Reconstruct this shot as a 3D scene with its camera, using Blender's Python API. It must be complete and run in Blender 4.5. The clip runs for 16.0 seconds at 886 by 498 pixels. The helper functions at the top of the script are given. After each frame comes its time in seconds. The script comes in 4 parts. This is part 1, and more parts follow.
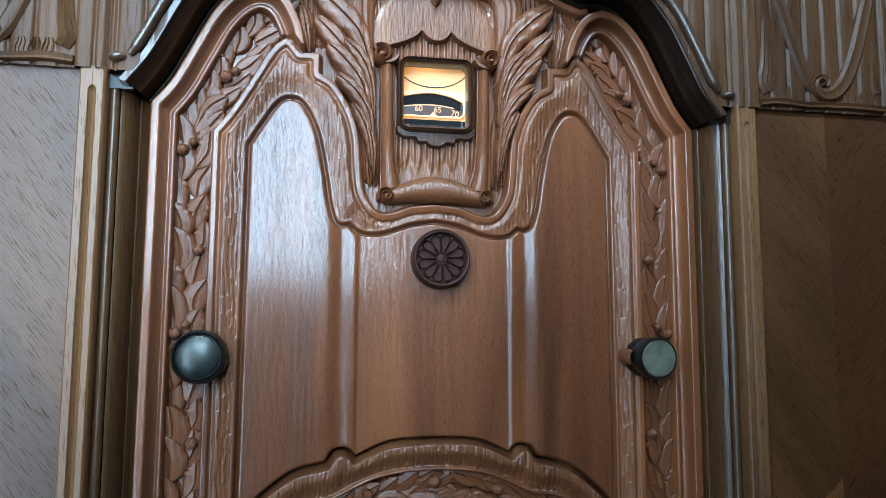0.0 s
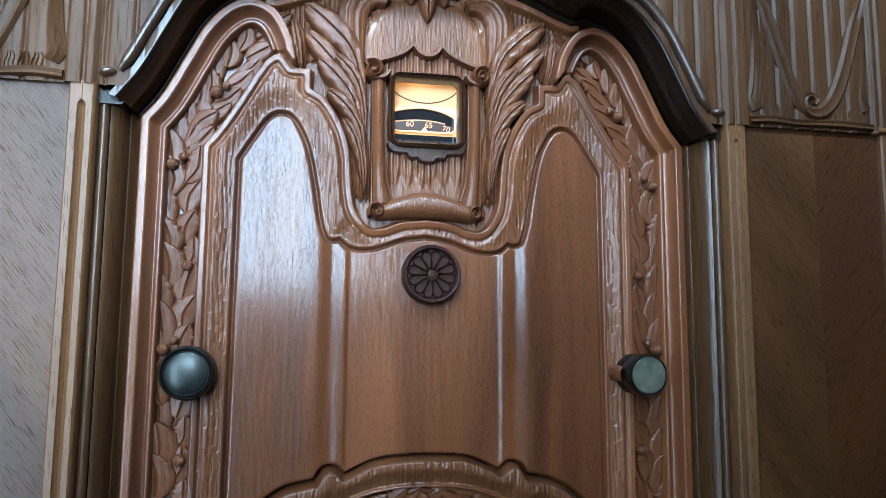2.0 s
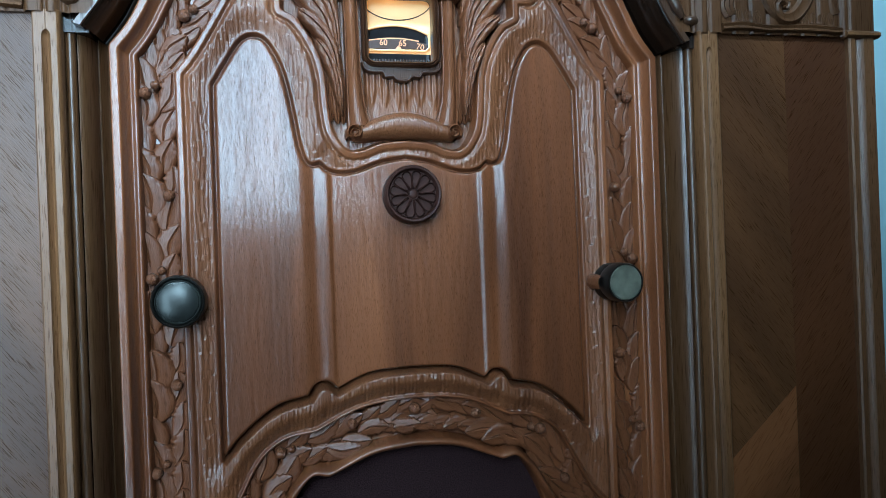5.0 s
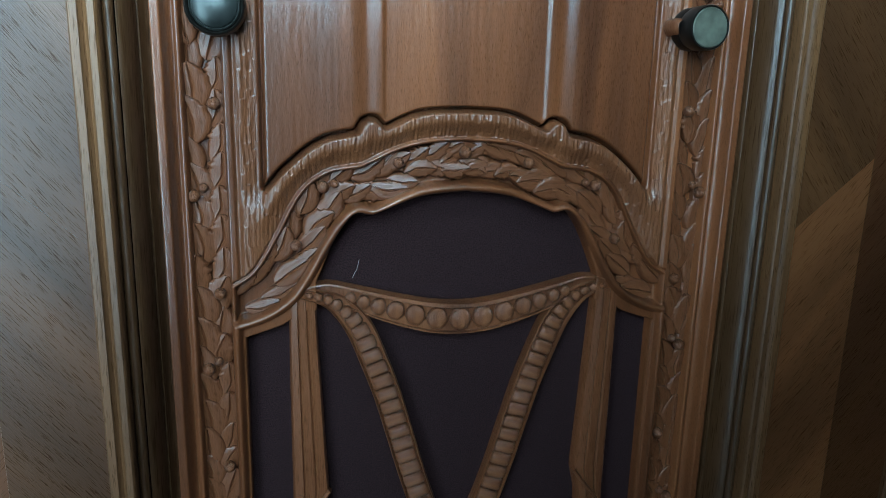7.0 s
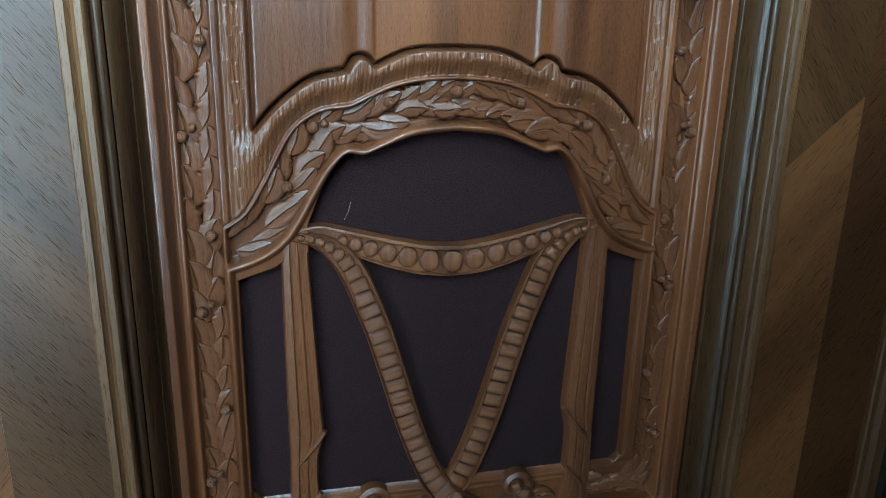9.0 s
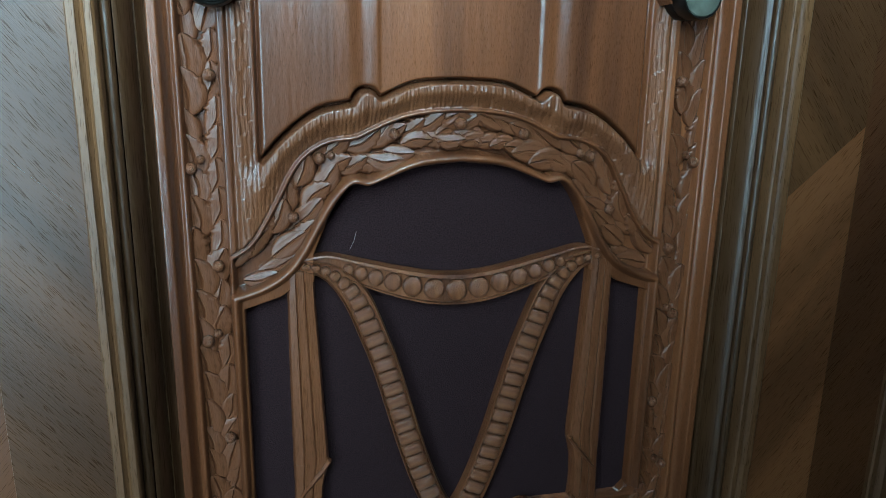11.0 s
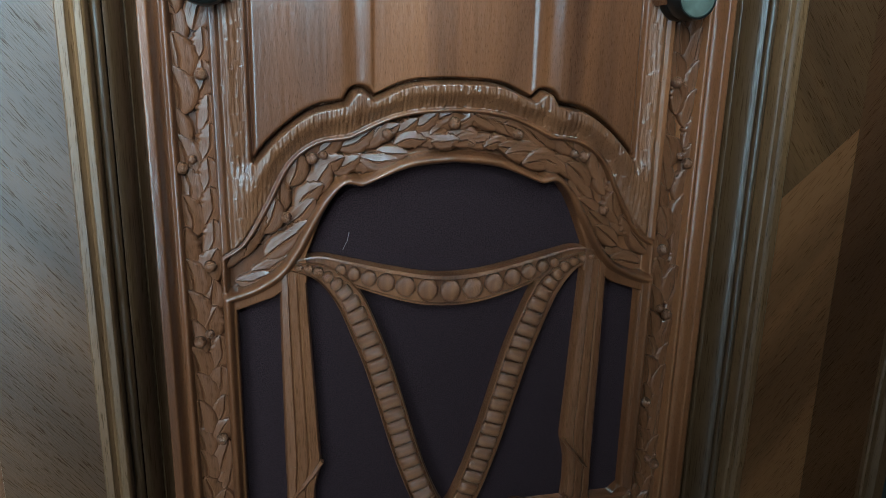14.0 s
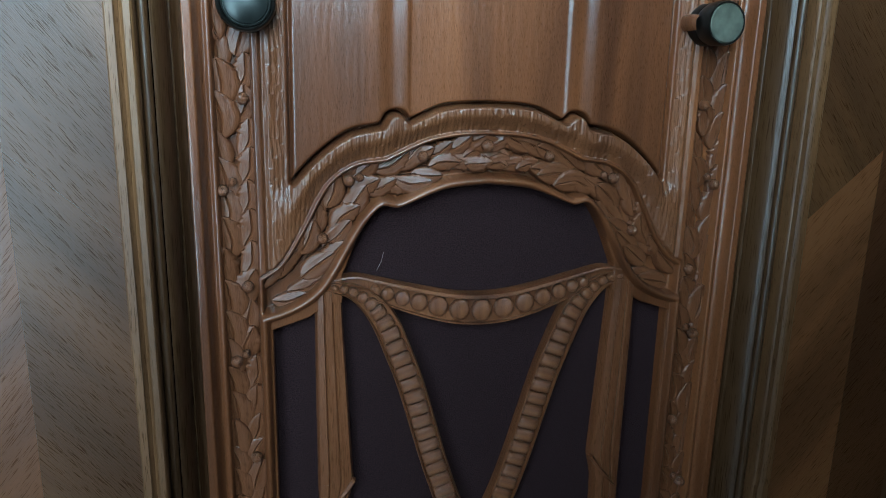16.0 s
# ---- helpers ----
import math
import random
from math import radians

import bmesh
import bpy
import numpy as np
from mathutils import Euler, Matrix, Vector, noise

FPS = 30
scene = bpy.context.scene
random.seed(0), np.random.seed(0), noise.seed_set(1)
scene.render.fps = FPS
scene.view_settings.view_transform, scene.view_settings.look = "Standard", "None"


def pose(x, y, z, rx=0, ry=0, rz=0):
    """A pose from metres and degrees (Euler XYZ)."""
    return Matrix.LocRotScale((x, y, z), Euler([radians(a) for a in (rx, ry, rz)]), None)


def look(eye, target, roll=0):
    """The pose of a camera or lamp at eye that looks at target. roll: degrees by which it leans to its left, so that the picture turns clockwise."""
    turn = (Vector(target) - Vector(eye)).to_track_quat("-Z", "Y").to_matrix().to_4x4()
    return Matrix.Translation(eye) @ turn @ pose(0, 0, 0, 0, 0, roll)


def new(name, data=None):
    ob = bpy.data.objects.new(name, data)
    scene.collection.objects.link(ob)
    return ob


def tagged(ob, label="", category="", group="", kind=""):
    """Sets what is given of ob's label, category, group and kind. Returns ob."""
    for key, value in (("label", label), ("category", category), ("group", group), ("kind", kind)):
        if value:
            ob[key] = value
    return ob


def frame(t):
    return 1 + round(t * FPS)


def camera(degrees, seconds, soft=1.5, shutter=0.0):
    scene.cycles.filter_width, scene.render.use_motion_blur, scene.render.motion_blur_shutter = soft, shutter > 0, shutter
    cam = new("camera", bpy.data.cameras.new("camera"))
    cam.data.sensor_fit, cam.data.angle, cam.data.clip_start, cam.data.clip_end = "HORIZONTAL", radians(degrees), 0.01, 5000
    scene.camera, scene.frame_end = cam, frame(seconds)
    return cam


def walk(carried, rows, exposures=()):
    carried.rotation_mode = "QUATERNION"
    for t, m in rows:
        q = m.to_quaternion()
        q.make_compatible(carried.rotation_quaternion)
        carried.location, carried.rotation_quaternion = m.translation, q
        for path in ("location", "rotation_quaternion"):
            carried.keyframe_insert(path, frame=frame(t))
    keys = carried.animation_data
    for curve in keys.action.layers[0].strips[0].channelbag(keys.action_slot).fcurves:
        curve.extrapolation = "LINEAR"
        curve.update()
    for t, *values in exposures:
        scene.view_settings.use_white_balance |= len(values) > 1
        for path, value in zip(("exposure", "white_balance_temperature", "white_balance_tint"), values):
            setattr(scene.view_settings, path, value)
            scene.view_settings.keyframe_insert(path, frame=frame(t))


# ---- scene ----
# The carved front is laid out in units of 9 cm round the middle of the arch over the grille:
# x to the right, y into the cabinet, z up.
UNIT, MID = 0.09, 0.78
cam = camera(63.50, 16.0, soft=0.6)
ROWS = [
    (0, -0.815, -5.107, 0.876, -9.74, 6.06, 0.24),
    (0.5, -0.804, -5.130, 0.883, -9.25, 6.44, 0.34),
    (1, -0.796, -5.125, 0.905, -9.27, 6.56, 0.53),
    (1.5, -0.802, -5.109, 0.892, -9.51, 6.76, 0.61),
    (2, -0.796, -5.110, 0.931, -10.28, 6.72, 0.40),
    (2.5, -0.809, -5.240, 1.038, -11.32, 8.81, -0.32),
    (3, -0.787, -5.275, 1.081, -11.73, 9.92, -1.60),
    (3.2, -0.788, -5.266, 1.097, -12.13, 9.77, -2.19),
    (5.3, -0.920, -5.142, 0.869, -12.57, -2.69, -1.99),
    (5.5, -0.942, -5.078, 0.793, -12.85, -4.44, -1.66),
    (6, -0.976, -4.931, 0.628, -12.89, -8.28, -0.59),
    (6.5, -1.048, -4.801, 0.422, -12.55, -10.77, 0.56),
    (7, -1.135, -4.800, 0.255, -11.75, -13.18, 1.40),
    (7.5, -1.157, -4.787, 0.080, -12.08, -16.12, 2.06),
    (8, -1.183, -4.788, 0.000, -12.93, -18.38, 1.82),
    (8.5, -1.182, -4.814, 0.077, -12.85, -17.52, 1.48),
    (9, -1.176, -4.814, 0.110, -12.94, -16.17, 1.17),
    (9.5, -1.166, -4.817, 0.136, -12.65, -15.55, 1.01),
    (10, -1.167, -4.841, 0.166, -12.54, -14.80, 0.91),
    (12.5, -1.171, -4.858, 0.167, -12.06, -14.19, 1.23),
    (13, -1.178, -4.856, 0.186, -12.35, -14.18, 1.22),
    (13.5, -1.152, -4.835, 0.176, -12.51, -14.29, 1.24),
    (14, -1.151, -4.830, 0.180, -12.74, -14.51, 1.25),
    (14.5, -1.157, -4.853, 0.203, -12.64, -14.27, 1.09),
    (15, -1.167, -4.848, 0.202, -12.89, -13.97, 1.11),
    (15.5, -1.210, -4.843, 0.240, -12.64, -13.40, 0.91),
    (16, -1.412, -4.831, 0.251, -12.95, -13.56, 1.29),
]


def eye_pose(x, y, z, yaw, pitch, roll):
    return pose(UNIT * x, UNIT * y, UNIT * z + MID, 0, 0, yaw) @ pose(0, 0, 0, 90 + pitch) @ pose(0, 0, 0, 0, 0, roll)


EXPOSURES = [(0, 0.08, 6450, 8), (3.2, 0.10, 6450, 11), (5.3, -0.20, 6400, 6), (6.5, 0.10, 6300, 0), (8.0, 0.72, 6200, -5), (9.5, 0.60, 6200, -5), (14.5, 0.42, 6250, -4), (16, 0.30, 6350, 0)]
walk(cam, [(t, eye_pose(*row)) for t, *row in ROWS], EXPOSURES)

# ---- light: a window behind the camera ----
world = bpy.data.worlds.new("sky")
scene.world = world
world.use_nodes = True
wn = world.node_tree.nodes
sky = wn.new("ShaderNodeTexSky")
sky.sky_type, sky.sun_disc, sky.sun_elevation, sky.sun_rotation = "NISHITA", False, radians(35), radians(60)
wn["Background"].inputs[1].default_value = 0.1
world.node_tree.links.new(sky.outputs[0], wn["Background"].inputs[0])


def area_lamp(name, m, sx, sy, watts, color):
    lamp = bpy.data.lights.new(name, "AREA")
    lamp.shape, lamp.size, lamp.size_y, lamp.energy, lamp.color = "RECTANGLE", sx, sy, watts, color
    ob = new(name, lamp)
    ob.matrix_world = m
    return ob


# behind the camera, in a thick wall: a window, beside it a longer, dimmer opening, over them a wide high one, these two
# unseen and added to set sheen and falloff; x from, to, z from, to, share of the daylight
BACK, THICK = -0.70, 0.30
OPENINGS = {"window_1": (-0.42, -0.05, 0.935, 1.46, 2.6), "side_fill": (-0.949, -0.437, 0.35, 1.46, 1.15), "high_fill": (-0.85, 0.38, 1.62, 2.05, 11.0)}
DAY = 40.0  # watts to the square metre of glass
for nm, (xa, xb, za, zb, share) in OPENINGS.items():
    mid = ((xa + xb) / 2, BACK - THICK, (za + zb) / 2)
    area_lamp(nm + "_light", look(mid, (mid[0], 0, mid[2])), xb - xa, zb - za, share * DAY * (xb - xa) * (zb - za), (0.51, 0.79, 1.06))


# ---- materials ----
def material(name):
    m = bpy.data.materials.new(name)
    m.use_nodes = True
    return m, m.node_tree.nodes, m.node_tree.links, m.node_tree.nodes["Principled BSDF"]


def ramp(nodes, stops):
    r = nodes.new("ShaderNodeValToRGB")
    while len(r.color_ramp.elements) < len(stops):
        r.color_ramp.elements.new(0.5)
    for e, (p, c) in zip(r.color_ramp.elements, stops):
        e.position, e.color = p, (*c, 1)
    return r


def wood(name, dark, mid, light, rough=0.3, turn=(0, 0, 0), pores=0.5, coat=0.35, grain=1.0, bump=0.5, fib=1000, run=0.05, spec=0.4, sheen=0.16, sparse=(0.30, 0.46), tool=0.0):
    """Lacquered wood with its grain along the turned z axis: long figure, fine fibres and dark pores."""
    m, n, l, b = material(name)
    co = n.new("ShaderNodeTexCoord")
    mp = n.new("ShaderNodeMapping")
    mp.inputs["Rotation"].default_value = [radians(a) for a in turn]
    l.new(co.outputs["Object"], mp.inputs[0])

    def stretched(scale, detail, along, distort=0.0):
        s = n.new("ShaderNodeMapping")
        s.inputs["Scale"].default_value = (1, 1, along)
        l.new(mp.outputs[0], s.inputs[0])
        t = n.new("ShaderNodeTexNoise")
        t.inputs["Scale"].default_value, t.inputs["Detail"].default_value, t.inputs["Distortion"].default_value = scale, detail, distort
        l.new(s.outputs[0], t.inputs["Vector"])
        return t.outputs[0]

    figure = stretched(22 * grain, 5, 0.10, 0.6)
    fibre = stretched(fib, 2, run)
    cloud = stretched(7, 2, 0.5)
    c1 = ramp(n, [(0.28, dark), (0.5, mid), (0.72, light)])
    l.new(figure, c1.inputs[0])
    pore = ramp(n, [(sparse[0], (0.28, 0.26, 0.25)), (sparse[1], (1, 1, 1))])
    l.new(fibre, pore.inputs[0])
    mix = n.new("ShaderNodeMix")
    mix.data_type, mix.blend_type = "RGBA", "MULTIPLY"
    mix.inputs[0].default_value = pores
    l.new(c1.outputs[0], mix.inputs[6])
    l.new(pore.outputs[0], mix.inputs[7])
    tone = ramp(n, [(0.3, (0.58, 0.54, 0.52)), (0.7, (1.2, 1.18, 1.14))])
    l.new(cloud, tone.inputs[0])
    mix2 = n.new("ShaderNodeMix")
    mix2.data_type, mix2.blend_type = "RGBA", "MULTIPLY"
    mix2.inputs[0].default_value = 0.8
    l.new(mix.outputs[2], mix2.inputs[6])
    l.new(tone.outputs[0], mix2.inputs[7])
    l.new(mix2.outputs[2], b.inputs["Base Color"])
    rr = n.new("ShaderNodeMapRange")
    rr.inputs["To Min"].default_value, rr.inputs["To Max"].default_value = rough - 0.07, rough + 0.1
    l.new(fibre, rr.inputs[0])
    l.new(rr.outputs[0], b.inputs["Roughness"])
    b.inputs["Coat Roughness"].default_value = sheen
    for socket, most in (("Coat Weight", coat), ("Specular IOR Level", spec)):
        times = n.new("ShaderNodeMath")
        times.operation = "MULTIPLY"
        times.inputs[1].default_value = most
        l.new(pore.outputs[0], times.inputs[0])
        l.new(times.outputs[0], b.inputs[socket])
    bp = n.new("ShaderNodeBump")
    bp.inputs["Strength"].default_value, bp.inputs["Distance"].default_value = bump, 0.00025
    l.new(fibre, bp.inputs["Height"])
    last = bp
    if tool:
        # short cuts left by the carver's tools
        last = n.new("ShaderNodeBump")
        last.inputs["Strength"].default_value, last.inputs["Distance"].default_value = tool, 0.0006
        l.new(stretched(420, 3, 0.22, 0.4), last.inputs["Height"])
        l.new(bp.outputs[0], last.inputs["Normal"])
    l.new(last.outputs[0], b.inputs["Normal"])
    l.new(last.outputs[0], b.inputs["Coat Normal"])
    return m


def plain(name, color, rough=0.5, metal=0.0, vary=0.15, scale=60, bump=0.0, emit=None):
    m, n, l, b = material(name)
    t = n.new("ShaderNodeTexNoise")
    t.inputs["Scale"].default_value, t.inputs["Detail"].default_value = scale, 5
    co = n.new("ShaderNodeTexCoord")
    l.new(co.outputs["Object"], t.inputs["Vector"])
    c = ramp(n, [(0.3, [v * (1 - vary) for v in color]), (0.7, [min(1, v * (1 + vary)) for v in color])])
    l.new(t.outputs[0], c.inputs[0])
    l.new(c.outputs[0], b.inputs["Base Color"])
    r = n.new("ShaderNodeMapRange")
    r.inputs["To Min"].default_value, r.inputs["To Max"].default_value = rough * 0.8, min(1, rough * 1.2)
    l.new(t.outputs[0], r.inputs[0])
    l.new(r.outputs[0], b.inputs["Roughness"])
    b.inputs["Metallic"].default_value = metal
    if bump:
        bp = n.new("ShaderNodeBump")
        bp.inputs["Strength"].default_value, bp.inputs["Distance"].default_value = bump, 0.001
        l.new(t.outputs[0], bp.inputs["Height"])
        l.new(bp.outputs[0], b.inputs["Normal"])
    if emit:
        b.inputs["Emission Color"].default_value, b.inputs["Emission Strength"].default_value = (*emit[0], 1), emit[1]
    return m


WALNUT = wood("carved_walnut", (0.0395, 0.0111, 0.0041), (0.1203, 0.0360, 0.0129), (0.2042, 0.0660, 0.0245), 0.42, pores=0.55, bump=0.28, coat=0.8, fib=3600, run=0.08, sheen=0.17, spec=0.14, tool=0.28)
GOUGED = wood("gouged_walnut", (0.0606, 0.0183, 0.0073), (0.1231, 0.0397, 0.0150), (0.1777, 0.0614, 0.0234), 0.45, pores=0.5, bump=0.9, coat=0.5, fib=1300, run=0.09, sheen=0.24, spec=0.2, tool=0.9)
CARVED = wood("carving_walnut", (0.0541, 0.0160, 0.0065), (0.1117, 0.0347, 0.0134), (0.1590, 0.0528, 0.0208), 0.42, pores=0.5, bump=0.8, coat=0.32, fib=1700, run=0.08, sheen=0.25, spec=0.22, tool=0.75)
FRAME = wood("frame_walnut", (0.0501, 0.0194, 0.0070), (0.1037, 0.0425, 0.0157), (0.1545, 0.0669, 0.0254), 0.5, bump=0.35, coat=0.35, pores=0.6, fib=1800, run=0.06, sheen=0.27, spec=0.25, sparse=(0.33, 0.42))
FRIEZE = wood("frieze_walnut", (0.0271, 0.0103, 0.0037), (0.0497, 0.0195, 0.0073), (0.0720, 0.0293, 0.0113), 0.45, coat=0.0, bump=0.35, spec=0.2, tool=0.4)
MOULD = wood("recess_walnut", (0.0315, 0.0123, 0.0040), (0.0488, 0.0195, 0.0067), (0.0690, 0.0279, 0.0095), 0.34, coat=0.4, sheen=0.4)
# near-black, with the down-facing hood's shade put into it; dark cornice ends share it
DARK = wood("shade_dark_walnut", (0.0048, 0.0024, 0.0016), (0.0084, 0.0043, 0.0027), (0.0135, 0.0070, 0.0043), 0.16, bump=0.1, coat=0.0, spec=0.35)
BEAD_WOOD = wood("dark_bead_walnut", (0.0234, 0.0100, 0.0060), (0.0390, 0.0175, 0.0096), (0.0585, 0.0275, 0.0144), 0.3, bump=0.2, coat=0.7, sheen=0.2)
CLOTH = plain("speaker_cloth_brown", (0.0175, 0.0082, 0.0082), 0.95, 0, 0.75, 1100, 0.5)
CLOTH.node_tree.nodes["Principled BSDF"].inputs["Specular IOR Level"].default_value = 0.03
BLACK = plain("dark_cavity", (0.02, 0.015, 0.012), 0.8)
BAKELITE = plain("brown_bakelite", (0.028, 0.0105, 0.0075), 0.42, 0, 0.2, 40)
BAKELITE.node_tree.nodes["Principled BSDF"].inputs["Specular IOR Level"].default_value = 0.10
BRASS = plain("tarnished_brass", (0.034, 0.035, 0.031), 0.32, 0.7, 0.3, 120, 0.1)
BRASSRIM = plain("dark_brass_rim", (0.022, 0.018, 0.015), 0.35, 0.8, 0.3, 120)
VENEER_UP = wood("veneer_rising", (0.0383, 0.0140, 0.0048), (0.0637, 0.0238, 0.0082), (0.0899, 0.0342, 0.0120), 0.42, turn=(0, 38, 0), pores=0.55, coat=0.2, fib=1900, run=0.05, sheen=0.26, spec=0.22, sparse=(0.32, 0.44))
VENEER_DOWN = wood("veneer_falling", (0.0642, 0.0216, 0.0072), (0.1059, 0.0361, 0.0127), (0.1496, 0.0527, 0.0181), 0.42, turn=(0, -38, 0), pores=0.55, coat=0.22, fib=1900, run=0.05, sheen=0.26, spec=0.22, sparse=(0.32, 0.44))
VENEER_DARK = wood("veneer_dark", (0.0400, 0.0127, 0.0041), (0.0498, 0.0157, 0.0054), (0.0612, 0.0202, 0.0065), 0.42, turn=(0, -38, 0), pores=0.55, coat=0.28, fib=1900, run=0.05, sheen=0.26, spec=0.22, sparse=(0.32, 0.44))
DIALWOOD = wood("dial_frame_wood", (0.0210, 0.0074, 0.0032), (0.0342, 0.0120, 0.0052), (0.0473, 0.0174, 0.0074), 0.3, pores=0.3)
CARD = plain("lit_cream_card", (0.72, 0.46, 0.22), 0.7, 0, 0.06, 20, emit=((1.0, 0.43, 0.13), 0.42))
GLOW = plain("backlit_figures", (0.4, 0.2, 0.1), 0.5, emit=((1.0, 0.42, 0.20), 0.75))
SCALE = plain("dark_scale_glass", (0.012, 0.010, 0.010), 0.12)
DRUM = plain("brown_scale_drum", (0.02, 0.009, 0.006), 0.35, emit=((1.0, 0.35, 0.15), 0.05))
KNOBFACE = plain("scratched_green_grey", (0.10, 0.098, 0.072), 0.3, 0.3, 0.5, 90, 0.2)
THREAD = plain("pale_thread", (0.35, 0.30, 0.28), 0.7)
CORD = plain("grey_green_cord", (0.16, 0.26, 0.25), 0.5)
POST = wood("dark_door_post", (0.03, 0.02, 0.014), (0.05, 0.034, 0.022), (0.07, 0.046, 0.03), 0.45)
WALL = plain("aqua_wall_paint", (0.15, 0.24, 0.25), 0.8, 0, 0.04, 8, 0.05)
ROOM = plain("room_plaster", (0.05, 0.046, 0.042), 0.9, 0, 0.05, 6)
FLOOR = wood("floor_boards", (0.06, 0.03, 0.015), (0.10, 0.05, 0.025), (0.13, 0.07, 0.035), 0.5)

# ---- building ----
CARVE = Matrix.Translation((0, 0, MID)) @ Matrix.Scale(UNIT, 4)


def part(name, bm, mat, parent=None, label="", smooth=True, raw=False):
    """Links a bmesh, laid out in the carving's units, as one mesh object under its thing."""
    me = bpy.data.meshes.new(name)
    bm.to_mesh(me)
    bm.free()
    if not raw:
        me.transform(CARVE)
    me.materials.append(mat)
    if smooth:
        me.polygons.foreach_set("use_smooth", [True] * len(me.polygons))
        me.set_sharp_from_angle(angle=radians(38))
    ob = new(name, me)
    if parent is not None:
        ob.parent = parent
        ob.matrix_parent_inverse = Matrix.Translation(-parent.location)
    return tagged(ob, label) if label else ob


def placed(name, me, m, parent):
    """One more object on a shared mesh that is laid out in the carving's units."""
    ob = new(name, me)
    ob.parent = parent
    ob.matrix_parent_inverse = Matrix.Translation(-parent.location)
    ob.matrix_basis = CARVE @ m @ Matrix.Scale(1 / UNIT, 4)
    return ob


def shared(name, bm, mat):
    me = bpy.data.meshes.new(name)
    bm.to_mesh(me)
    bm.free()
    me.transform(Matrix.Scale(UNIT, 4))
    me.materials.append(mat)
    me.polygons.foreach_set("use_smooth", [True] * len(me.polygons))
    me.set_sharp_from_angle(angle=radians(34))
    return me


def curve(pts, n=6):
    """A smooth line through the points."""
    p = np.array(pts, float)
    p = np.vstack([2 * p[0] - p[1], p, 2 * p[-1] - p[-2]])
    out = []
    for i in range(1, len(p) - 2):
        a, b, c, d = p[i - 1 : i + 3]
        for k in range(n):
            t = k / n
            out.append(0.5 * (2 * b + (c - a) * t + (2 * a - 5 * b + 4 * c - d) * t**2 + (3 * b - a - 3 * c + d) * t**3))
    return np.vstack([out, p[-2]])


def mirrored(p):
    """A half outline, from the foot at +x up to the middle, and on to its mirror image."""
    p = np.array(p, float)
    return np.vstack([p, (p * (-1, 1))[::-1][1:]])


def near(X, Z, pts):
    """The distance of all the points of a sheet to a line."""
    best = np.full(X.shape, 9.0)
    for (ax, az), (bx, bz) in zip(pts[:-1], pts[1:]):
        dx, dz = bx - ax, bz - az
        t = np.clip(((X - ax) * dx + (Z - az) * dz) / (dx * dx + dz * dz + 1e-12), 0, 1)
        best = np.minimum(best, (X - ax - t * dx) ** 2 + (Z - az - t * dz) ** 2)
    return np.sqrt(best)


def within(X, Z, pts):
    odd = np.zeros(X.shape, bool)
    for (ax, az), (bx, bz) in zip(pts, np.roll(pts, -1, 0)):
        if az != bz:
            odd ^= ((az > Z) != (bz > Z)) & (X < (bx - ax) * (Z - az) / (bz - az) + ax)
    return odd


def inset(X, Z, pts):
    """How deep a point lies inside an outline; minus outside it."""
    pts = np.array(pts, float)
    d = near(X, Z, np.vstack([pts, pts[:1]]))
    return np.where(within(X, Z, pts), d, -d)


def ease(v, a, b):
    t = np.clip((v - a) / (b - a), 0, 1)
    return t * t * (3 - 2 * t)


def rough(X, Z, sx, sz, seed):
    """Smooth random relief of about -1 to 1, with cells of sx by sz."""
    g = np.random.RandomState(seed).uniform(-1, 1, (128, 128))
    u, v = X / sx + 40.3, Z / sz + 70.7
    i, j = np.floor(u).astype(int), np.floor(v).astype(int)
    a, b = u - i, v - j
    a, b = a * a * (3 - 2 * a), b * b * (3 - 2 * b)
    q = lambda p, r: g[p % 128, r % 128]
    return (q(i, j) * (1 - a) + q(i + 1, j) * a) * (1 - b) + (q(i, j + 1) * (1 - a) + q(i + 1, j + 1) * a) * b


def chips(X, Z, sx, sz, seed):
    """Chisel scoops in columns: each is hollow across and cut deeper towards its foot, to at most 1."""
    g = np.random.RandomState(seed).uniform(0, 1, (257, 131))
    wave = X + 0.35 * sx * np.sin(Z * 9 + X * 3)
    c = np.floor(wave / sx).astype(int)
    u = wave / sx - c
    v = Z / (sz * (0.7 + 0.6 * g[c % 257, 5])) + 9 * g[c % 257, 0]
    r = np.floor(v).astype(int)
    p = v - r
    return (4 * u * (1 - u)) ** 0.7 * (0.25 + 0.75 * (1 - p)) * (0.3 + 0.7 * g[c % 257, r % 131])


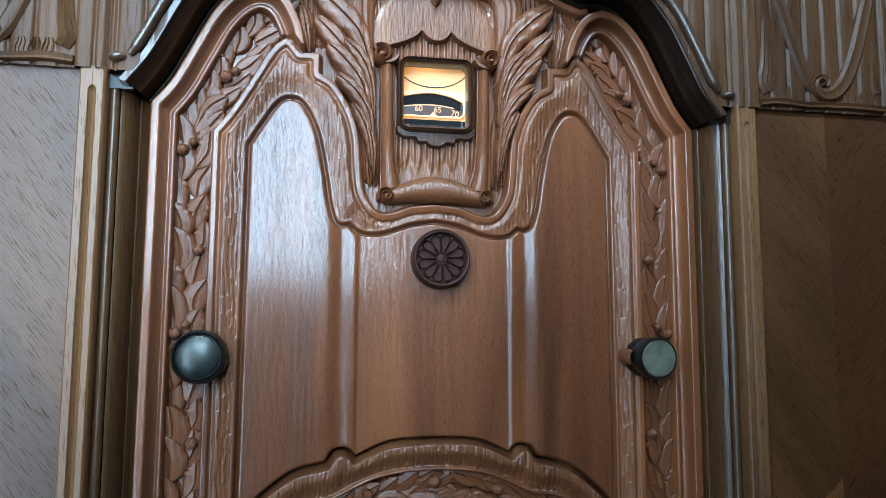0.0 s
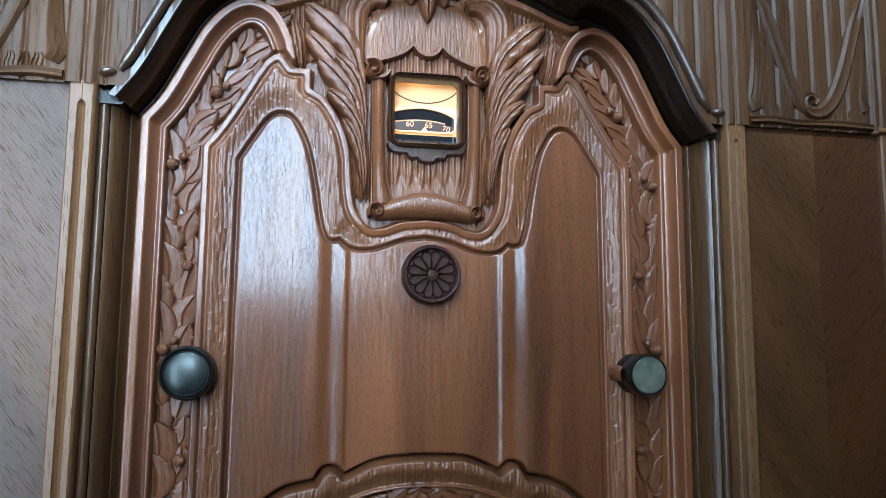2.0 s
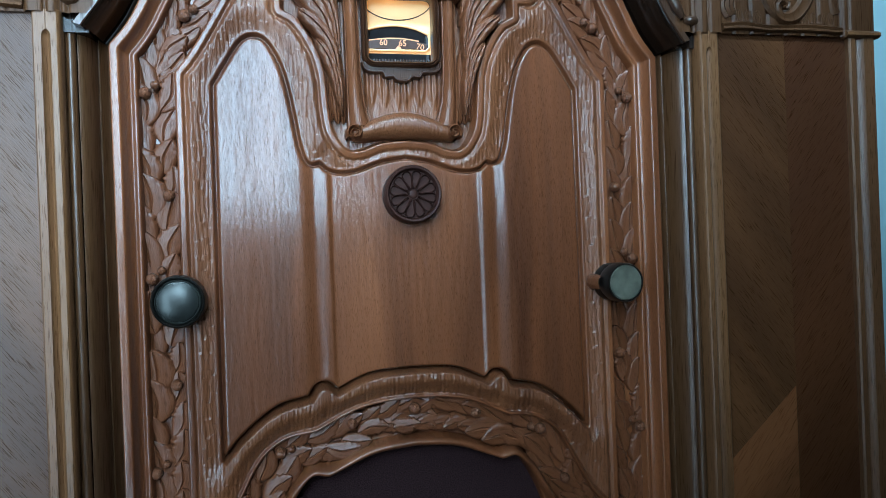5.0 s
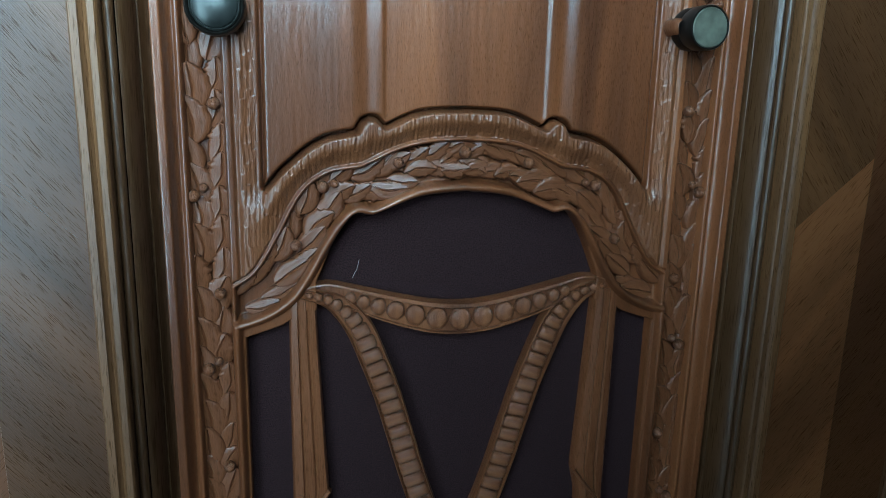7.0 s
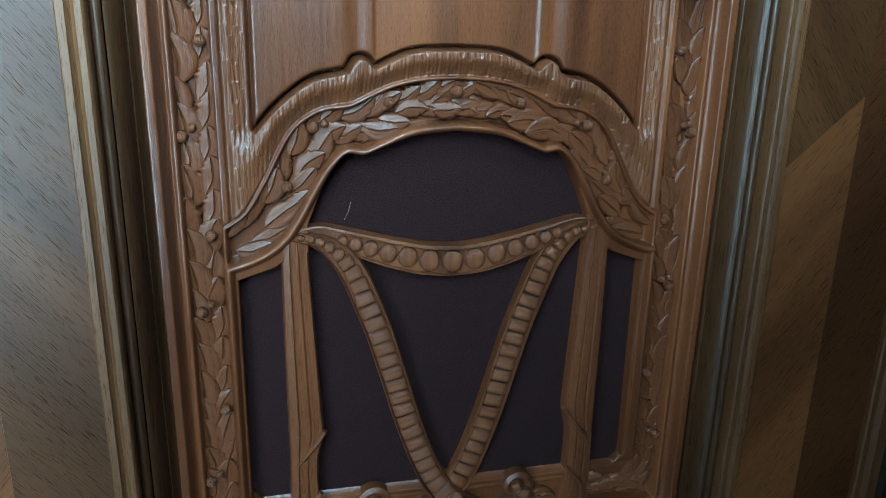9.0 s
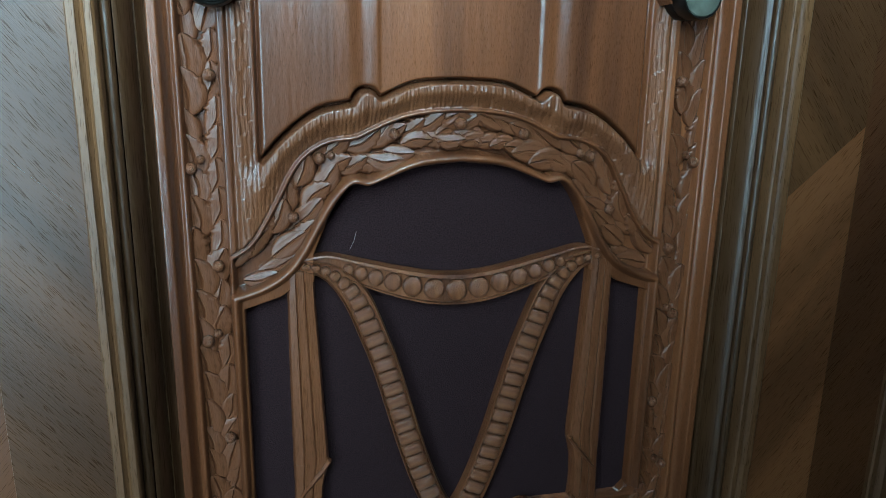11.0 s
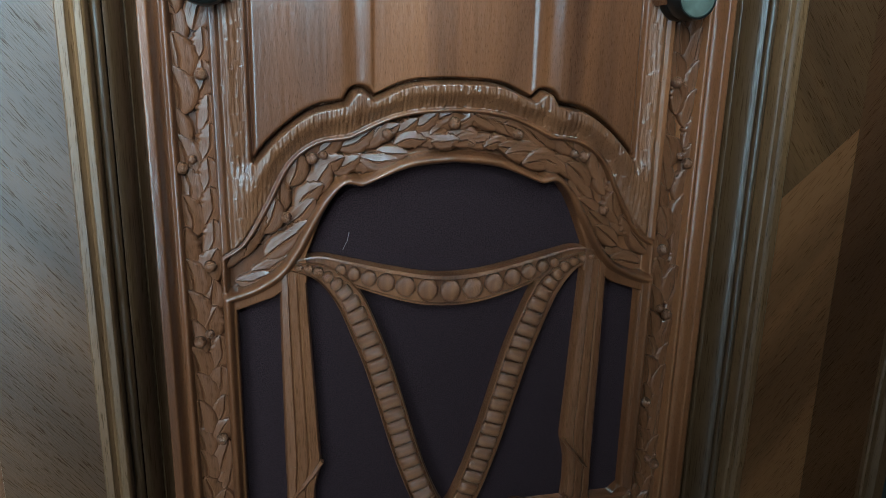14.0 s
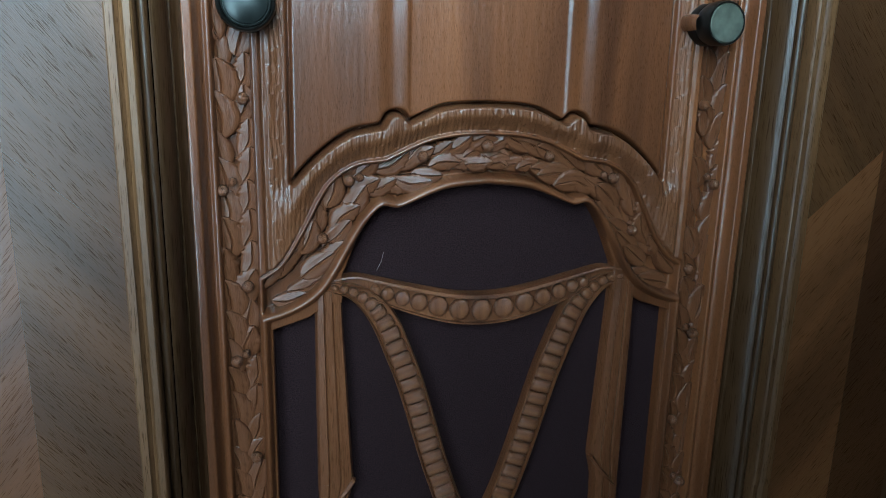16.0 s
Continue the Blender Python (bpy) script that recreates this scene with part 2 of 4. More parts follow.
def relief(name, xs, zs, height, keep, mat, parent, label="", other=None, where=None):
    """A carved sheet: height towards the room at each x and z, with the faces that are not kept left open."""
    nx, nz = len(xs), len(zs)
    X, Z = np.meshgrid(xs, zs)
    co = np.stack([X * UNIT, -height * UNIT, Z * UNIT + MID], -1).reshape(-1, 3)
    i = (np.arange(nz - 1)[:, None] * nx + np.arange(nx - 1)).ravel()
    quads = np.stack([i, i + 1, i + nx + 1, i + nx], 1)
    k = keep.ravel()
    quads = quads[k[quads].any(1)]
    kinds = where.ravel()[quads[:, 0]].astype(np.int32) if other else None
    used = np.zeros(len(co), bool)
    used[quads.ravel()] = True
    index = np.cumsum(used) - 1
    quads, co = index[quads], co[used]
    me = bpy.data.meshes.new(name)
    me.vertices.add(len(co))
    me.vertices.foreach_set("co", co.astype(np.float32).ravel())
    me.loops.add(quads.size)
    me.loops.foreach_set("vertex_index", quads.astype(np.int32).ravel())
    me.polygons.add(len(quads))
    me.polygons.foreach_set("loop_start", np.arange(0, quads.size, 4, dtype=np.int32))
    me.update(calc_edges=True)
    me.polygons.foreach_set("use_smooth", np.ones(len(quads), bool))
    me.materials.append(mat)
    if other:
        me.materials.append(other)
        me.polygons.foreach_set("material_index", kinds)
    ob = new(name, me)
    ob.parent = parent
    ob.matrix_parent_inverse = Matrix.Translation(-parent.location)
    return tagged(ob, label) if label else ob


def sweep(path, profile, closed=False, keep=slice(None)):
    """A moulding: the profile (out, y) carried along a line in the front's plane, mitred at its bends."""
    p = np.array(path, float)
    d = np.diff(p, axis=0)
    d /= np.linalg.norm(d, axis=1)[:, None] + 1e-12
    nrm = np.stack([d[:, 1], -d[:, 0]], 1)
    bm = bmesh.new()
    rings = []
    for i in range(len(p)):
        a, b = nrm[max(i - 1, 0)], nrm[min(i, len(nrm) - 1)]
        m = (a + b) / max(0.35, 1 + a @ b)
        rings.append([bm.verts.new((p[i, 0] + m[0] * o, y, p[i, 1] + m[1] * o)) for o, y in profile])
    for v in [v for r in (r for r in rings if r not in rings[keep]) for v in r]:
        bm.verts.remove(v)
    rings = rings[keep]
    k = len(profile)
    for a, b in zip(rings[:-1], rings[1:]):
        for j in range(k if closed else k - 1):
            bm.faces.new((a[j], a[(j + 1) % k], b[(j + 1) % k], b[j]))
    if closed:
        bm.faces.new(rings[0])
        bm.faces.new(rings[-1][::-1])
    bmesh.ops.recalc_face_normals(bm, faces=bm.faces)
    return bm


def extruded(outline, a, b, axis="z"):
    """A solid bar: an outline (x, y) carried from z = a to b, or (y, z) carried from x = a to b."""
    bm = bmesh.new()
    put = (lambda p, s: (p[0], p[1], s)) if axis == "z" else (lambda p, s: (s, p[0], p[1]))
    lo, hi = [[bm.verts.new(put(p, s)) for p in outline] for s in (a, b)]
    k = len(outline)
    for j in range(k):
        bm.faces.new((lo[j], lo[(j + 1) % k], hi[(j + 1) % k], hi[j]))
    bm.faces.new(lo)
    bm.faces.new(hi)
    bmesh.ops.recalc_face_normals(bm, faces=bm.faces)
    return bm


def block(x0, x1, y0, y1, z0, z1, bevel=0.0):
    bm = bmesh.new()
    bmesh.ops.create_cube(bm, size=1, matrix=Matrix.Translation(((x0 + x1) / 2, (y0 + y1) / 2, (z0 + z1) / 2)) @ Matrix.Diagonal((x1 - x0, y1 - y0, z1 - z0, 1)))
    if bevel:
        bmesh.ops.bevel(bm, geom=bm.edges[:], offset=bevel, segments=2, profile=0.5, affect="EDGES")
    return bm


def turned(profile, n=48):
    """A turned piece about the y axis: (radius, y) from the middle of the front to the back."""
    bm = bmesh.new()
    rings = []
    for r, y in profile:
        if r < 1e-6:
            rings.append([bm.verts.new((0, y, 0))])
        else:
            rings.append([bm.verts.new((r * math.cos(2 * math.pi * i / n), y, r * math.sin(2 * math.pi * i / n))) for i in range(n)])
    for a, b in zip(rings[:-1], rings[1:]):
        for i in range(n):
            j = (i + 1) % n
            if len(a) == 1:
                bm.faces.new((a[0], b[i], b[j]))
            elif len(b) == 1:
                bm.faces.new((a[i], b[0], a[j]))
            else:
                bm.faces.new((a[i], b[i], b[j], a[j]))
    bmesh.ops.recalc_face_normals(bm, faces=bm.faces)
    return bm


def blade(line, width, height, base=0.0, nv=8, nu=14, veins=0, tip=0.12, fat=0.75, curl=0.0, power=2.2, soft=0.8, rise=False, scallop=0.0, crease=0.0, ribs=0.0, deep=0.0):
    """A carved leaf along a line in the front's plane: domed, creased along its middle, veined along or ribbed to its edges, thin at both ends."""
    p = curve(line, 8)
    p = p[np.linspace(0, len(p) - 1, nu).round().astype(int)]
    d = np.gradient(p, axis=0)
    d /= np.linalg.norm(d, axis=1)[:, None] + 1e-12
    bm = bmesh.new()
    rows = []
    for i in range(nu):
        u = i / (nu - 1)
        w = width * (tip + (1 - tip) * math.sin(math.pi * min(1, u**fat)) ** soft) if u < 1 else width * 0.04
        w *= 1 + scallop * math.sin(u * 34) * (u > 0.45) * (u < 0.97)
        rows.append([])
        for k in range(nv + 1):
            v = 2 * k / nv - 1
            h = height * (1 - abs(v) ** power) * ((0.6 + 0.4 * u**0.7) if rise else (0.35 + 0.65 * math.sin(math.pi * min(0.97, max(0.06, u))) ** 0.6)) + curl * u * u
            h -= height * 0.35 * max(0, 1 - abs(v) * 5) * (0 if veins else 1) * (1 - u)
            if veins:
                h += height * (deep or (0.34 if veins < 4 else 0.055)) * math.cos(v * math.pi * veins) * (1 - abs(v))
            if ribs:
                h += height * 0.07 * math.cos(2 * math.pi * (u * ribs - 0.9 * abs(v))) * min(1, 3 * abs(v)) * (1 - abs(v)) ** 0.5
            h -= height * crease * max(0, 1 - abs(v) * nv / 2) * (u < 0.94)
            if abs(v) == 1:
                h = -0.05
            rows[-1].append(bm.verts.new((p[i, 0] + d[i, 1] * v * w, base - h, p[i, 1] - d[i, 0] * v * w)))
    for a, b in zip(rows[:-1], rows[1:]):
        for k in range(nv):
            bm.faces.new((a[k], a[k + 1], b[k + 1], b[k]))
    bmesh.ops.recalc_face_normals(bm, faces=bm.faces)
    if sum(f.normal.y for f in bm.faces) > 0:
        bmesh.ops.reverse_faces(bm, faces=bm.faces)
    return bm


def strap(line, widths, section, n=8):
    """A closed strap along a line in the front's plane: widths along it, and a section of (across from -1 to 1, y)."""
    p = curve(line, n)
    d = np.gradient(p, axis=0)
    d /= np.linalg.norm(d, axis=1)[:, None] + 1e-12
    w = np.interp(np.linspace(0, 1, len(p)), np.linspace(0, 1, len(widths)), widths)
    bm = bmesh.new()
    rows = [[bm.verts.new((p[i, 0] + d[i, 1] * a * w[i], y, p[i, 1] - d[i, 0] * a * w[i])) for a, y in section] for i in range(len(p))]
    k = len(section)
    for a, b in zip(rows[:-1], rows[1:]):
        for j in range(k):
            bm.faces.new((a[j], a[(j + 1) % k], b[(j + 1) % k], b[j]))
    bm.faces.new(rows[0])
    bm.faces.new(rows[-1][::-1])
    bmesh.ops.recalc_face_normals(bm, faces=bm.faces)
    return bm


def dome(rx, rz, h, nu=14, nv=6, square=2.0, flat=1.0):
    """A carved boss, half round, that stands h proud of its ground."""
    bm = bmesh.new()
    rings = [[bm.verts.new((0, -h, 0))]]
    for i in range(1, nv + 1):
        a = math.pi / 2 * i / nv * 1.1
        far = math.sin(min(a, math.pi / 2))
        ring_ = []
        for t in np.linspace(0, 2 * math.pi, nu + 1)[:-1]:
            k = (abs(math.cos(t)) ** square + abs(math.sin(t)) ** square) ** (-1 / square)
            ring_.append(bm.verts.new((rx * far * k * math.cos(t), -h * math.copysign(abs(math.cos(a)) ** flat, math.cos(a)), rz * far * k * math.sin(t))))
        rings.append(ring_)
    for i in range(nu):
        bm.faces.new((rings[0][0], rings[1][i], rings[1][(i + 1) % nu]))
        for a, b in zip(rings[1:-1], rings[2:]):
            bm.faces.new((a[i], b[i], b[(i + 1) % nu], a[(i + 1) % nu]))
    bmesh.ops.recalc_face_normals(bm, faces=bm.faces)
    if sum(f.normal.y for f in bm.faces) > 0:
        bmesh.ops.reverse_faces(bm, faces=bm.faces)
    return bm


def along(line, step, start=0.0):
    """Places and turning angles at even steps along a line."""
    p = curve(line, 12)
    s = np.concatenate([[0], np.cumsum(np.linalg.norm(np.diff(p, axis=0), axis=1))])
    at = np.arange(start, s[-1], step)
    x, z = np.interp(at, s, p[:, 0]), np.interp(at, s, p[:, 1])
    x2, z2 = np.interp(at + 0.02, s, p[:, 0]), np.interp(at + 0.02, s, p[:, 1])
    x1, z1 = np.interp(at - 0.02, s, p[:, 0]), np.interp(at - 0.02, s, p[:, 1])
    return list(zip(x, z, np.arctan2(z2 - z1, x2 - x1)))


# ---- the room ----
def wall_box(name, x0, x1, y0, y1, z0, z1, mat, label):
    me = part(name, block(x0, x1, y0, y1, z0, z1), mat, None, label, smooth=False, raw=True)
    return tagged(me, kind="structure")


wall_box("floor", -2.6, 2.6, -1.4, 0.51, -0.1, 0, FLOOR, "brown wooden floor boards under the cabinet")
wall_box("ceiling", -2.6, 2.6, -1.4, 0.51, 2.5, 2.6, ROOM, "plain plaster ceiling")
wall_box("wall_north", -2.6, 2.6, 0.41, 0.51, 0, 2.5, WALL, "pale aqua painted wall behind the cabinet")
wall_box("wall_west", -2.6, -2.5, BACK, 0.41, 0, 2.5, ROOM, "plain plaster side wall")
wall_box("wall_east", 2.5, 2.6, BACK, 0.41, 0, 2.5, ROOM, "plain plaster side wall")
(wa, wb, wc, wd, _), (da, db, dc, dd, _), (ha, hb, hc, hd, _) = OPENINGS["window_1"], OPENINGS["side_fill"], OPENINGS["high_fill"]
# unseen wall whose deep reveals are added to hold light off the lower front
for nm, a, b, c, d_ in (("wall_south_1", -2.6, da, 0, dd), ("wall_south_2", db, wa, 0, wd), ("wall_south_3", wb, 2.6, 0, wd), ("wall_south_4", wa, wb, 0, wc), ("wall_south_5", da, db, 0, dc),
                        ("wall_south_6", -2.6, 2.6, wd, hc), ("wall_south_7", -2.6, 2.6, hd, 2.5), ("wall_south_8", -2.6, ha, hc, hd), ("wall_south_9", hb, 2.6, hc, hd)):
    wall_box(nm, a, b, BACK - THICK, BACK, c, d_, ROOM, "plain plaster wall, unseen, round the lamp openings")

# ---- the cabinet ----
radio = new("console_radio")
radio.location = (0, 0.15, 0.0)
tagged(radio, "tall carved walnut console radio with a lit dial", "radio")


OUT = curve([(1.965, 2.38), (1.84, 2.56), (1.71, 2.82), (1.58, 3.07), (1.42, 3.25), (1.26, 3.32), (1.12, 3.31)], 5)
TOP = curve([(1.12, 3.31), (0.97, 3.365), (0.8, 3.44), (0.45, 3.545), (0, 3.585), (-0.45, 3.545)], 5)
HALF = np.vstack([[(1.965, -3.72)], OUT, [p for p in TOP[1:] if p[0] > 0.01], [(0, 3.585)]])
OUTLINE = mirrored(HALF)
STEP = 0.0066
px = np.arange(0, 2.03, STEP)
pz = np.arange(-3.74, 3.62, STEP)
X, Z = np.meshgrid(px, pz)
# the half outlines of the carving, from the foot up to the middle line
STEPS = curve([(0.84, 2.68), (0.73, 2.61), (0.62, 2.44), (0.555, 2.24), (0.53, 1.94), (0.50, 1.80), (0.42, 1.69), (0.32, 1.685), (0.18, 1.735), (0, 1.755)], 5)
LOBE = np.vstack([[(1.968, -3.8)], curve([(1.968, 2.37), (1.84, 2.54), (1.71, 2.80), (1.58, 3.05), (1.42, 3.22), (1.25, 3.27), (1.09, 3.19), (0.985, 3.0), (0.95, 2.83)], 5), [(0.84, 2.83)], STEPS, [(-1, 1.755), (-1, -3.8)]])
BAND = np.vstack([[(1.585, -3.8), (1.585, 2.2)], curve([(1.585, 2.22), (1.48, 2.36), (1.36, 2.56), (1.22, 2.81), (1.14, 2.90), (1.06, 2.92), (0.985, 2.83)], 5), [(0.84, 2.83)], STEPS, [(-1, 1.755), (-1, -3.8)]])
FIELD = np.vstack([[(1.345, -0.45)], curve([(1.33, 2.14), (1.24, 2.29), (1.15, 2.43), (1.07, 2.485), (0.97, 2.46), (0.88, 2.31), (0.83, 2.14), (0.79, 1.93), (0.76, 1.74), (0.72, 1.61), (0.67, 1.575), (0.62, 1.585)], 5),
                   curve([(0.62, 1.585), (0.56, 1.535), (0.47, 1.515), (0.35, 1.53), (0.18, 1.59), (0, 1.62)], 5), [(-1, 1.62), (-1, 0.085)], curve([(0, 0.085), (0.31, 0.065), (0.55, -0.035)], 4),
                   curve([(0.55, -0.035), (0.60, 0.015), (0.655, 0.025), (0.71, 0.0), (0.75, -0.07)], 4), curve([(0.76, -0.07), (0.98, -0.125), (1.2, -0.29), (1.345, -0.45)], 5)])
ARCH = np.vstack([[(-1, -0.10)], curve([(0, -0.10), (0.24, -0.115), (0.46, -0.165), (0.72, -0.285)], 5), curve([(0.72, -0.285), (0.94, -0.325), (1.13, -0.47), (1.30, -0.78), (1.44, -1.0), (1.585, -1.10)], 5)])
BEAD = np.vstack([[(-1, -0.41)], curve([(0, -0.41), (0.32, -0.445), (0.62, -0.57)], 5), curve([(0.64, -0.575), (0.76, -0.565), (0.89, -0.68), (1.01, -0.87), (1.11, -1.05), (1.22, -1.195), (1.38, -1.295), (1.585, -1.36)], 5)])
CLOTHTOP = np.vstack([[(-1, -0.475)], curve([(0, -0.475), (0.33, -0.515), (0.63, -0.625)], 5), curve([(0.65, -0.63), (0.765, -0.625), (0.89, -0.80), (1.02, -1.10)], 5)])
CANOPY = [(0.46, 2.89), (0.36, 2.925), (0.26, 2.96), (0.17, 3.005), (0.11, 3.055), (0.06, 3.005), (0, 2.985)]
lobe, band, field = inset(X, Z, LOBE), inset(X, Z, BAND), inset(X, Z, FIELD)
outline = inset(X, Z, np.vstack([HALF, [(-1, 3.585), (-1, -3.9), (1.965, -3.9)]]))
# the sunk middle: reeds in the spandrels, under the canopy and under the dial, and the smooth medallion
H = np.full(X.shape, -0.05)
saw = np.abs((X / 0.036) % 1 - 0.5) * 2
spandrel = (X > 0.42) & (Z > 2.9) & (outline > 0.05)
H = np.where(spandrel, -0.05 + 0.028 * (1 - saw**2), H)
saw = np.abs((X / 0.046) % 1 - 0.5) * 2
canopy = inset(X, Z, np.vstack([CANOPY, [(-1, 3.005), (-1, 2.80), (0.5, 2.80)]]))
H = np.where((canopy > 0), -0.03 + 0.03 * (1 - saw**3), H)
H = np.where((X < 0.27) & (Z < 2.34) & (Z > 1.8), -0.035 + 0.028 * (1 - saw**2) * ease(Z + 0.05 * np.sin(X * 60), 2.02, 2.13), H)
medal = inset(X, Z, np.vstack([curve([(0.46, 2.87), (0.47, 3.04), (0.44, 3.19), (0.36, 3.32), (0.24, 3.42), (0, 3.45)], 4), [(-1, 3.45), (-1, 3.0), (0, 3.0)], CANOPY[::-1]]))
H = np.where((medal > 0) & (canopy < 0), -0.040 + 0.010 * ease(medal, 0, 0.05), H)
# rim round the lobes, its bevel, and the sunk ground of the garland
hollow = 1 - np.clip((lobe - 0.072) / 0.056, 0, 1)
rim = 0.058 + 0.09 * (1 - np.sqrt(np.clip(1 - hollow**2, 0, 1))) + 0.012 * (ease(lobe, 0.0, 0.010) - ease(lobe, 0.064, 0.074)) + 0.022 * ease(lobe, 0.124, 0.132) - 0.128 * ease(lobe, 0.158, 0.180)
H = np.where(lobe > 0, rim, H)
# the gouged band between its flat fillet and the field
bw = np.minimum(band, -field)
gouged = -0.015 + 0.07 * ease(band, 0.0, 0.012) - 0.02 * ease(band, 0.058, 0.07) + 0.035 * ease(band, 0.07, 0.11)
gouged = (gouged * (0.4 + 0.6 * ease(-field, 0.02, 0.2))) * ease(-field, 0.0, 0.02) - 0.03 * (1 - ease(-field, 0.0, 0.012))
H = np.where((band > 0) & (field < 0), gouged, H)
# the smooth field with its two flutes
flute = 0.015 * ease(X, 0.542, 0.572) - 0.012 * ease(X, 0.58, 0.68) + 0.021 * ease(X, 0.655, 0.770) - 0.010 * ease(X, 0.78, 1.1)
H = np.where(field > 0, -0.040 * ease(0.012 - field, 0, 0.012) + flute * ease(field, 0.0, 0.03) + 0.006 * ease(X, 0.8, 1.34), H)
# the arch over the grille
arch = inset(X, Z, np.vstack([ARCH, [(1.585, -3.9), (-1, -3.9)]]))
bead = inset(X, Z, np.vstack([BEAD, [(1.585, -3.9), (-1, -3.9)]]))
over = (field < 0) & (Z < 0.2) & (X < 1.585) & (arch < 0)
part_way = np.clip(-field / np.maximum(-field - arch, 0.02), 0, 1)
arched = -0.03 + 0.125 * ease(part_way, -0.08, 0.20) - 0.065 * ease(part_way, 0.38, 1.0) - 0.13 * (1 - ease(-field, 0.006, 0.034))
share = np.maximum(ease(X, 1.22, 1.5), ease(X, 1.338, 1.35) * ease(Z, -0.75, -0.45))
H = np.where(over, arched * (1 - share) + H * share, H)
H = np.where((arch > 0) & (bead < 0), -0.06 + 0.105 * (ease(arch, -0.01, 0.012) - ease(arch, 0.03, 0.05)), H)
H = np.where(bead > 0, 0.035 + 0.06 * np.sin(np.clip(bead / 0.07, 0, 1) * math.pi) ** 0.7, H)
# the openings of the grille
hole = np.maximum(inset(X, Z, np.vstack([CLOTHTOP, [(1.02, -1.4), (-1, -1.4)]])),
                  inset(X, Z, [(-1, -1.30), (1.11, -1.30), (1.25, -1.395), (1.495, -1.475), (1.495, -3.19), (1.42, -3.26), (-1, -3.26)]))
H = np.where(hole > 0, 0.035 - 0.55 * ease(hole, 0, 0.018), H)
# the foot rail: mouldings over a sunk ground
foot = inset(X, Z, [(-1, -3.26), (1.42, -3.26), (1.495, -3.19), (1.585, -3.19), (1.75, -3.35), (1.75, -3.60), (-1, -3.60)])
rail = 0.0 + 0.014 * np.sin(np.clip((-Z - 3.26) / 0.05, 0, 1) * math.pi) + 0.010 * np.sin(np.clip((-Z - 3.31) / 0.05, 0, 1) * math.pi) - 0.05 * ease(-Z, 3.35, 3.37) + 0.08 * ease(-Z, 3.58, 3.61)
H = np.where((foot > 0) & (hole < 0), rail, H)
H = np.where((Z < -3.6) & (X < 1.86), 0.05 + 0.03 * ease(-Z, 3.60, 3.63), H)
H = np.where(X < 1.2, H + (np.maximum(H, 0.04) - H) * ease(-outline, -0.062, -0.040), H)
# edges eased by wear
eased = H.copy()
eased[1:-1] = (H[:-2] + 2 * H[1:-1] + H[2:]) / 4
eased[:, 1:-1] = (eased[:, :-2] + 2 * eased[:, 1:-1] + eased[:, 2:]) / 4
H = np.where(hole > -0.02, H, eased)
# the two halves together, then the chisel marks, which are not alike
sheet_x = np.concatenate([-px[:0:-1], px])
both = lambda a: np.concatenate([a[:, :0:-1], a], 1)
H = both(H)
FX, FZ = np.meshgrid(sheet_x, pz)
cut = both(((band > 0.06) & (field < -0.035) & (arch < 0)).astype(float) * (1 - over * (1 - share)) * ease(bw, 0.0, 0.05))
chiselled = cut > 0.3
H -= cut * (0.0085 * chips(FX, FZ, 0.030, 0.14, 1) - 0.002 * rough(FX, FZ, 0.0135, 0.13, 2))
cut = both(over * (1 - share) * ease(-field, 0.0, 0.03))
chiselled |= cut > 0.3
H -= cut * (0.012 * chips(FX, FZ, 0.027, 0.20, 3) - 0.003 * rough(FX, FZ, 0.0135, 0.2, 6))
chiselled |= both((lobe < 0) & (outline > 0.05))
H += both((lobe < 0) * 1.0) * (0.0012 * rough(FX, FZ, 0.0135, 0.16, 7))
H += 0.0012 * rough(FX, FZ, 0.16, 0.5, 4) + 0.0006 * rough(FX, FZ, 0.025, 0.2, 5)
keep = (H > -0.45) & both(outline > -0.03) & ~((np.abs(FX) < 0.256) & (FZ > 2.32) & (FZ < 2.825))
front = relief("front_panel", sheet_x, pz, H, keep, WALNUT, radio, "carved walnut front panel with arched lobes", GOUGED, chiselled)
part("speaker_cloth", block(-1.58, 1.58, 0.080, 0.115, -3.34, -0.4), CLOTH, radio, "dark brown woven speaker cloth")

# the moulded recess round the panel, its bead, and the twisted rope over the hood
HOOD = [(0.0, 0.06), (0.0, -0.04), (0.010, -0.055), (0.024, -0.066), (0.032, -0.07), (0.038, -0.11), (0.033, -0.122), (0.038, -0.135), (0.043, -0.18), (0.052, -0.25), (0.064, -0.31), (0.080, -0.36), (0.094, -0.385), (0.100, -0.388)]
FILLET = [(0.100, -0.33), (0.100, -0.398), (0.104, -0.404), (0.143, -0.404), (0.147, -0.398), (0.147, -0.33)]
RECESS = [(0.0, 0.06), (0.0, -0.03), (0.022, -0.04), (0.044, -0.06), (0.052, -0.105), (0.060, -0.118), (0.068, -0.105), (0.072, -0.108), (0.080, -0.155), (0.094, -0.205), (0.114, -0.25), (0.138, -0.277), (0.152, -0.282), (0.156, -0.262)]
BEADING = [(0.188 + 0.031 * math.cos(a), -0.285 + 0.038 * math.sin(a)) for a in np.linspace(0, 2 * math.pi, 15)[:-1]]
N = len(OUTLINE)
part("hood_moulding", sweep(OUTLINE, HOOD, keep=slice(1, N - 1)), DARK, radio, "concave hood moulding over the carved panel, darkened for shade")
part("hood_fillet", sweep(OUTLINE, FILLET, True, slice(1, N - 1)), BEAD_WOOD, radio, "flat glossy fillet along the edge of the hood")
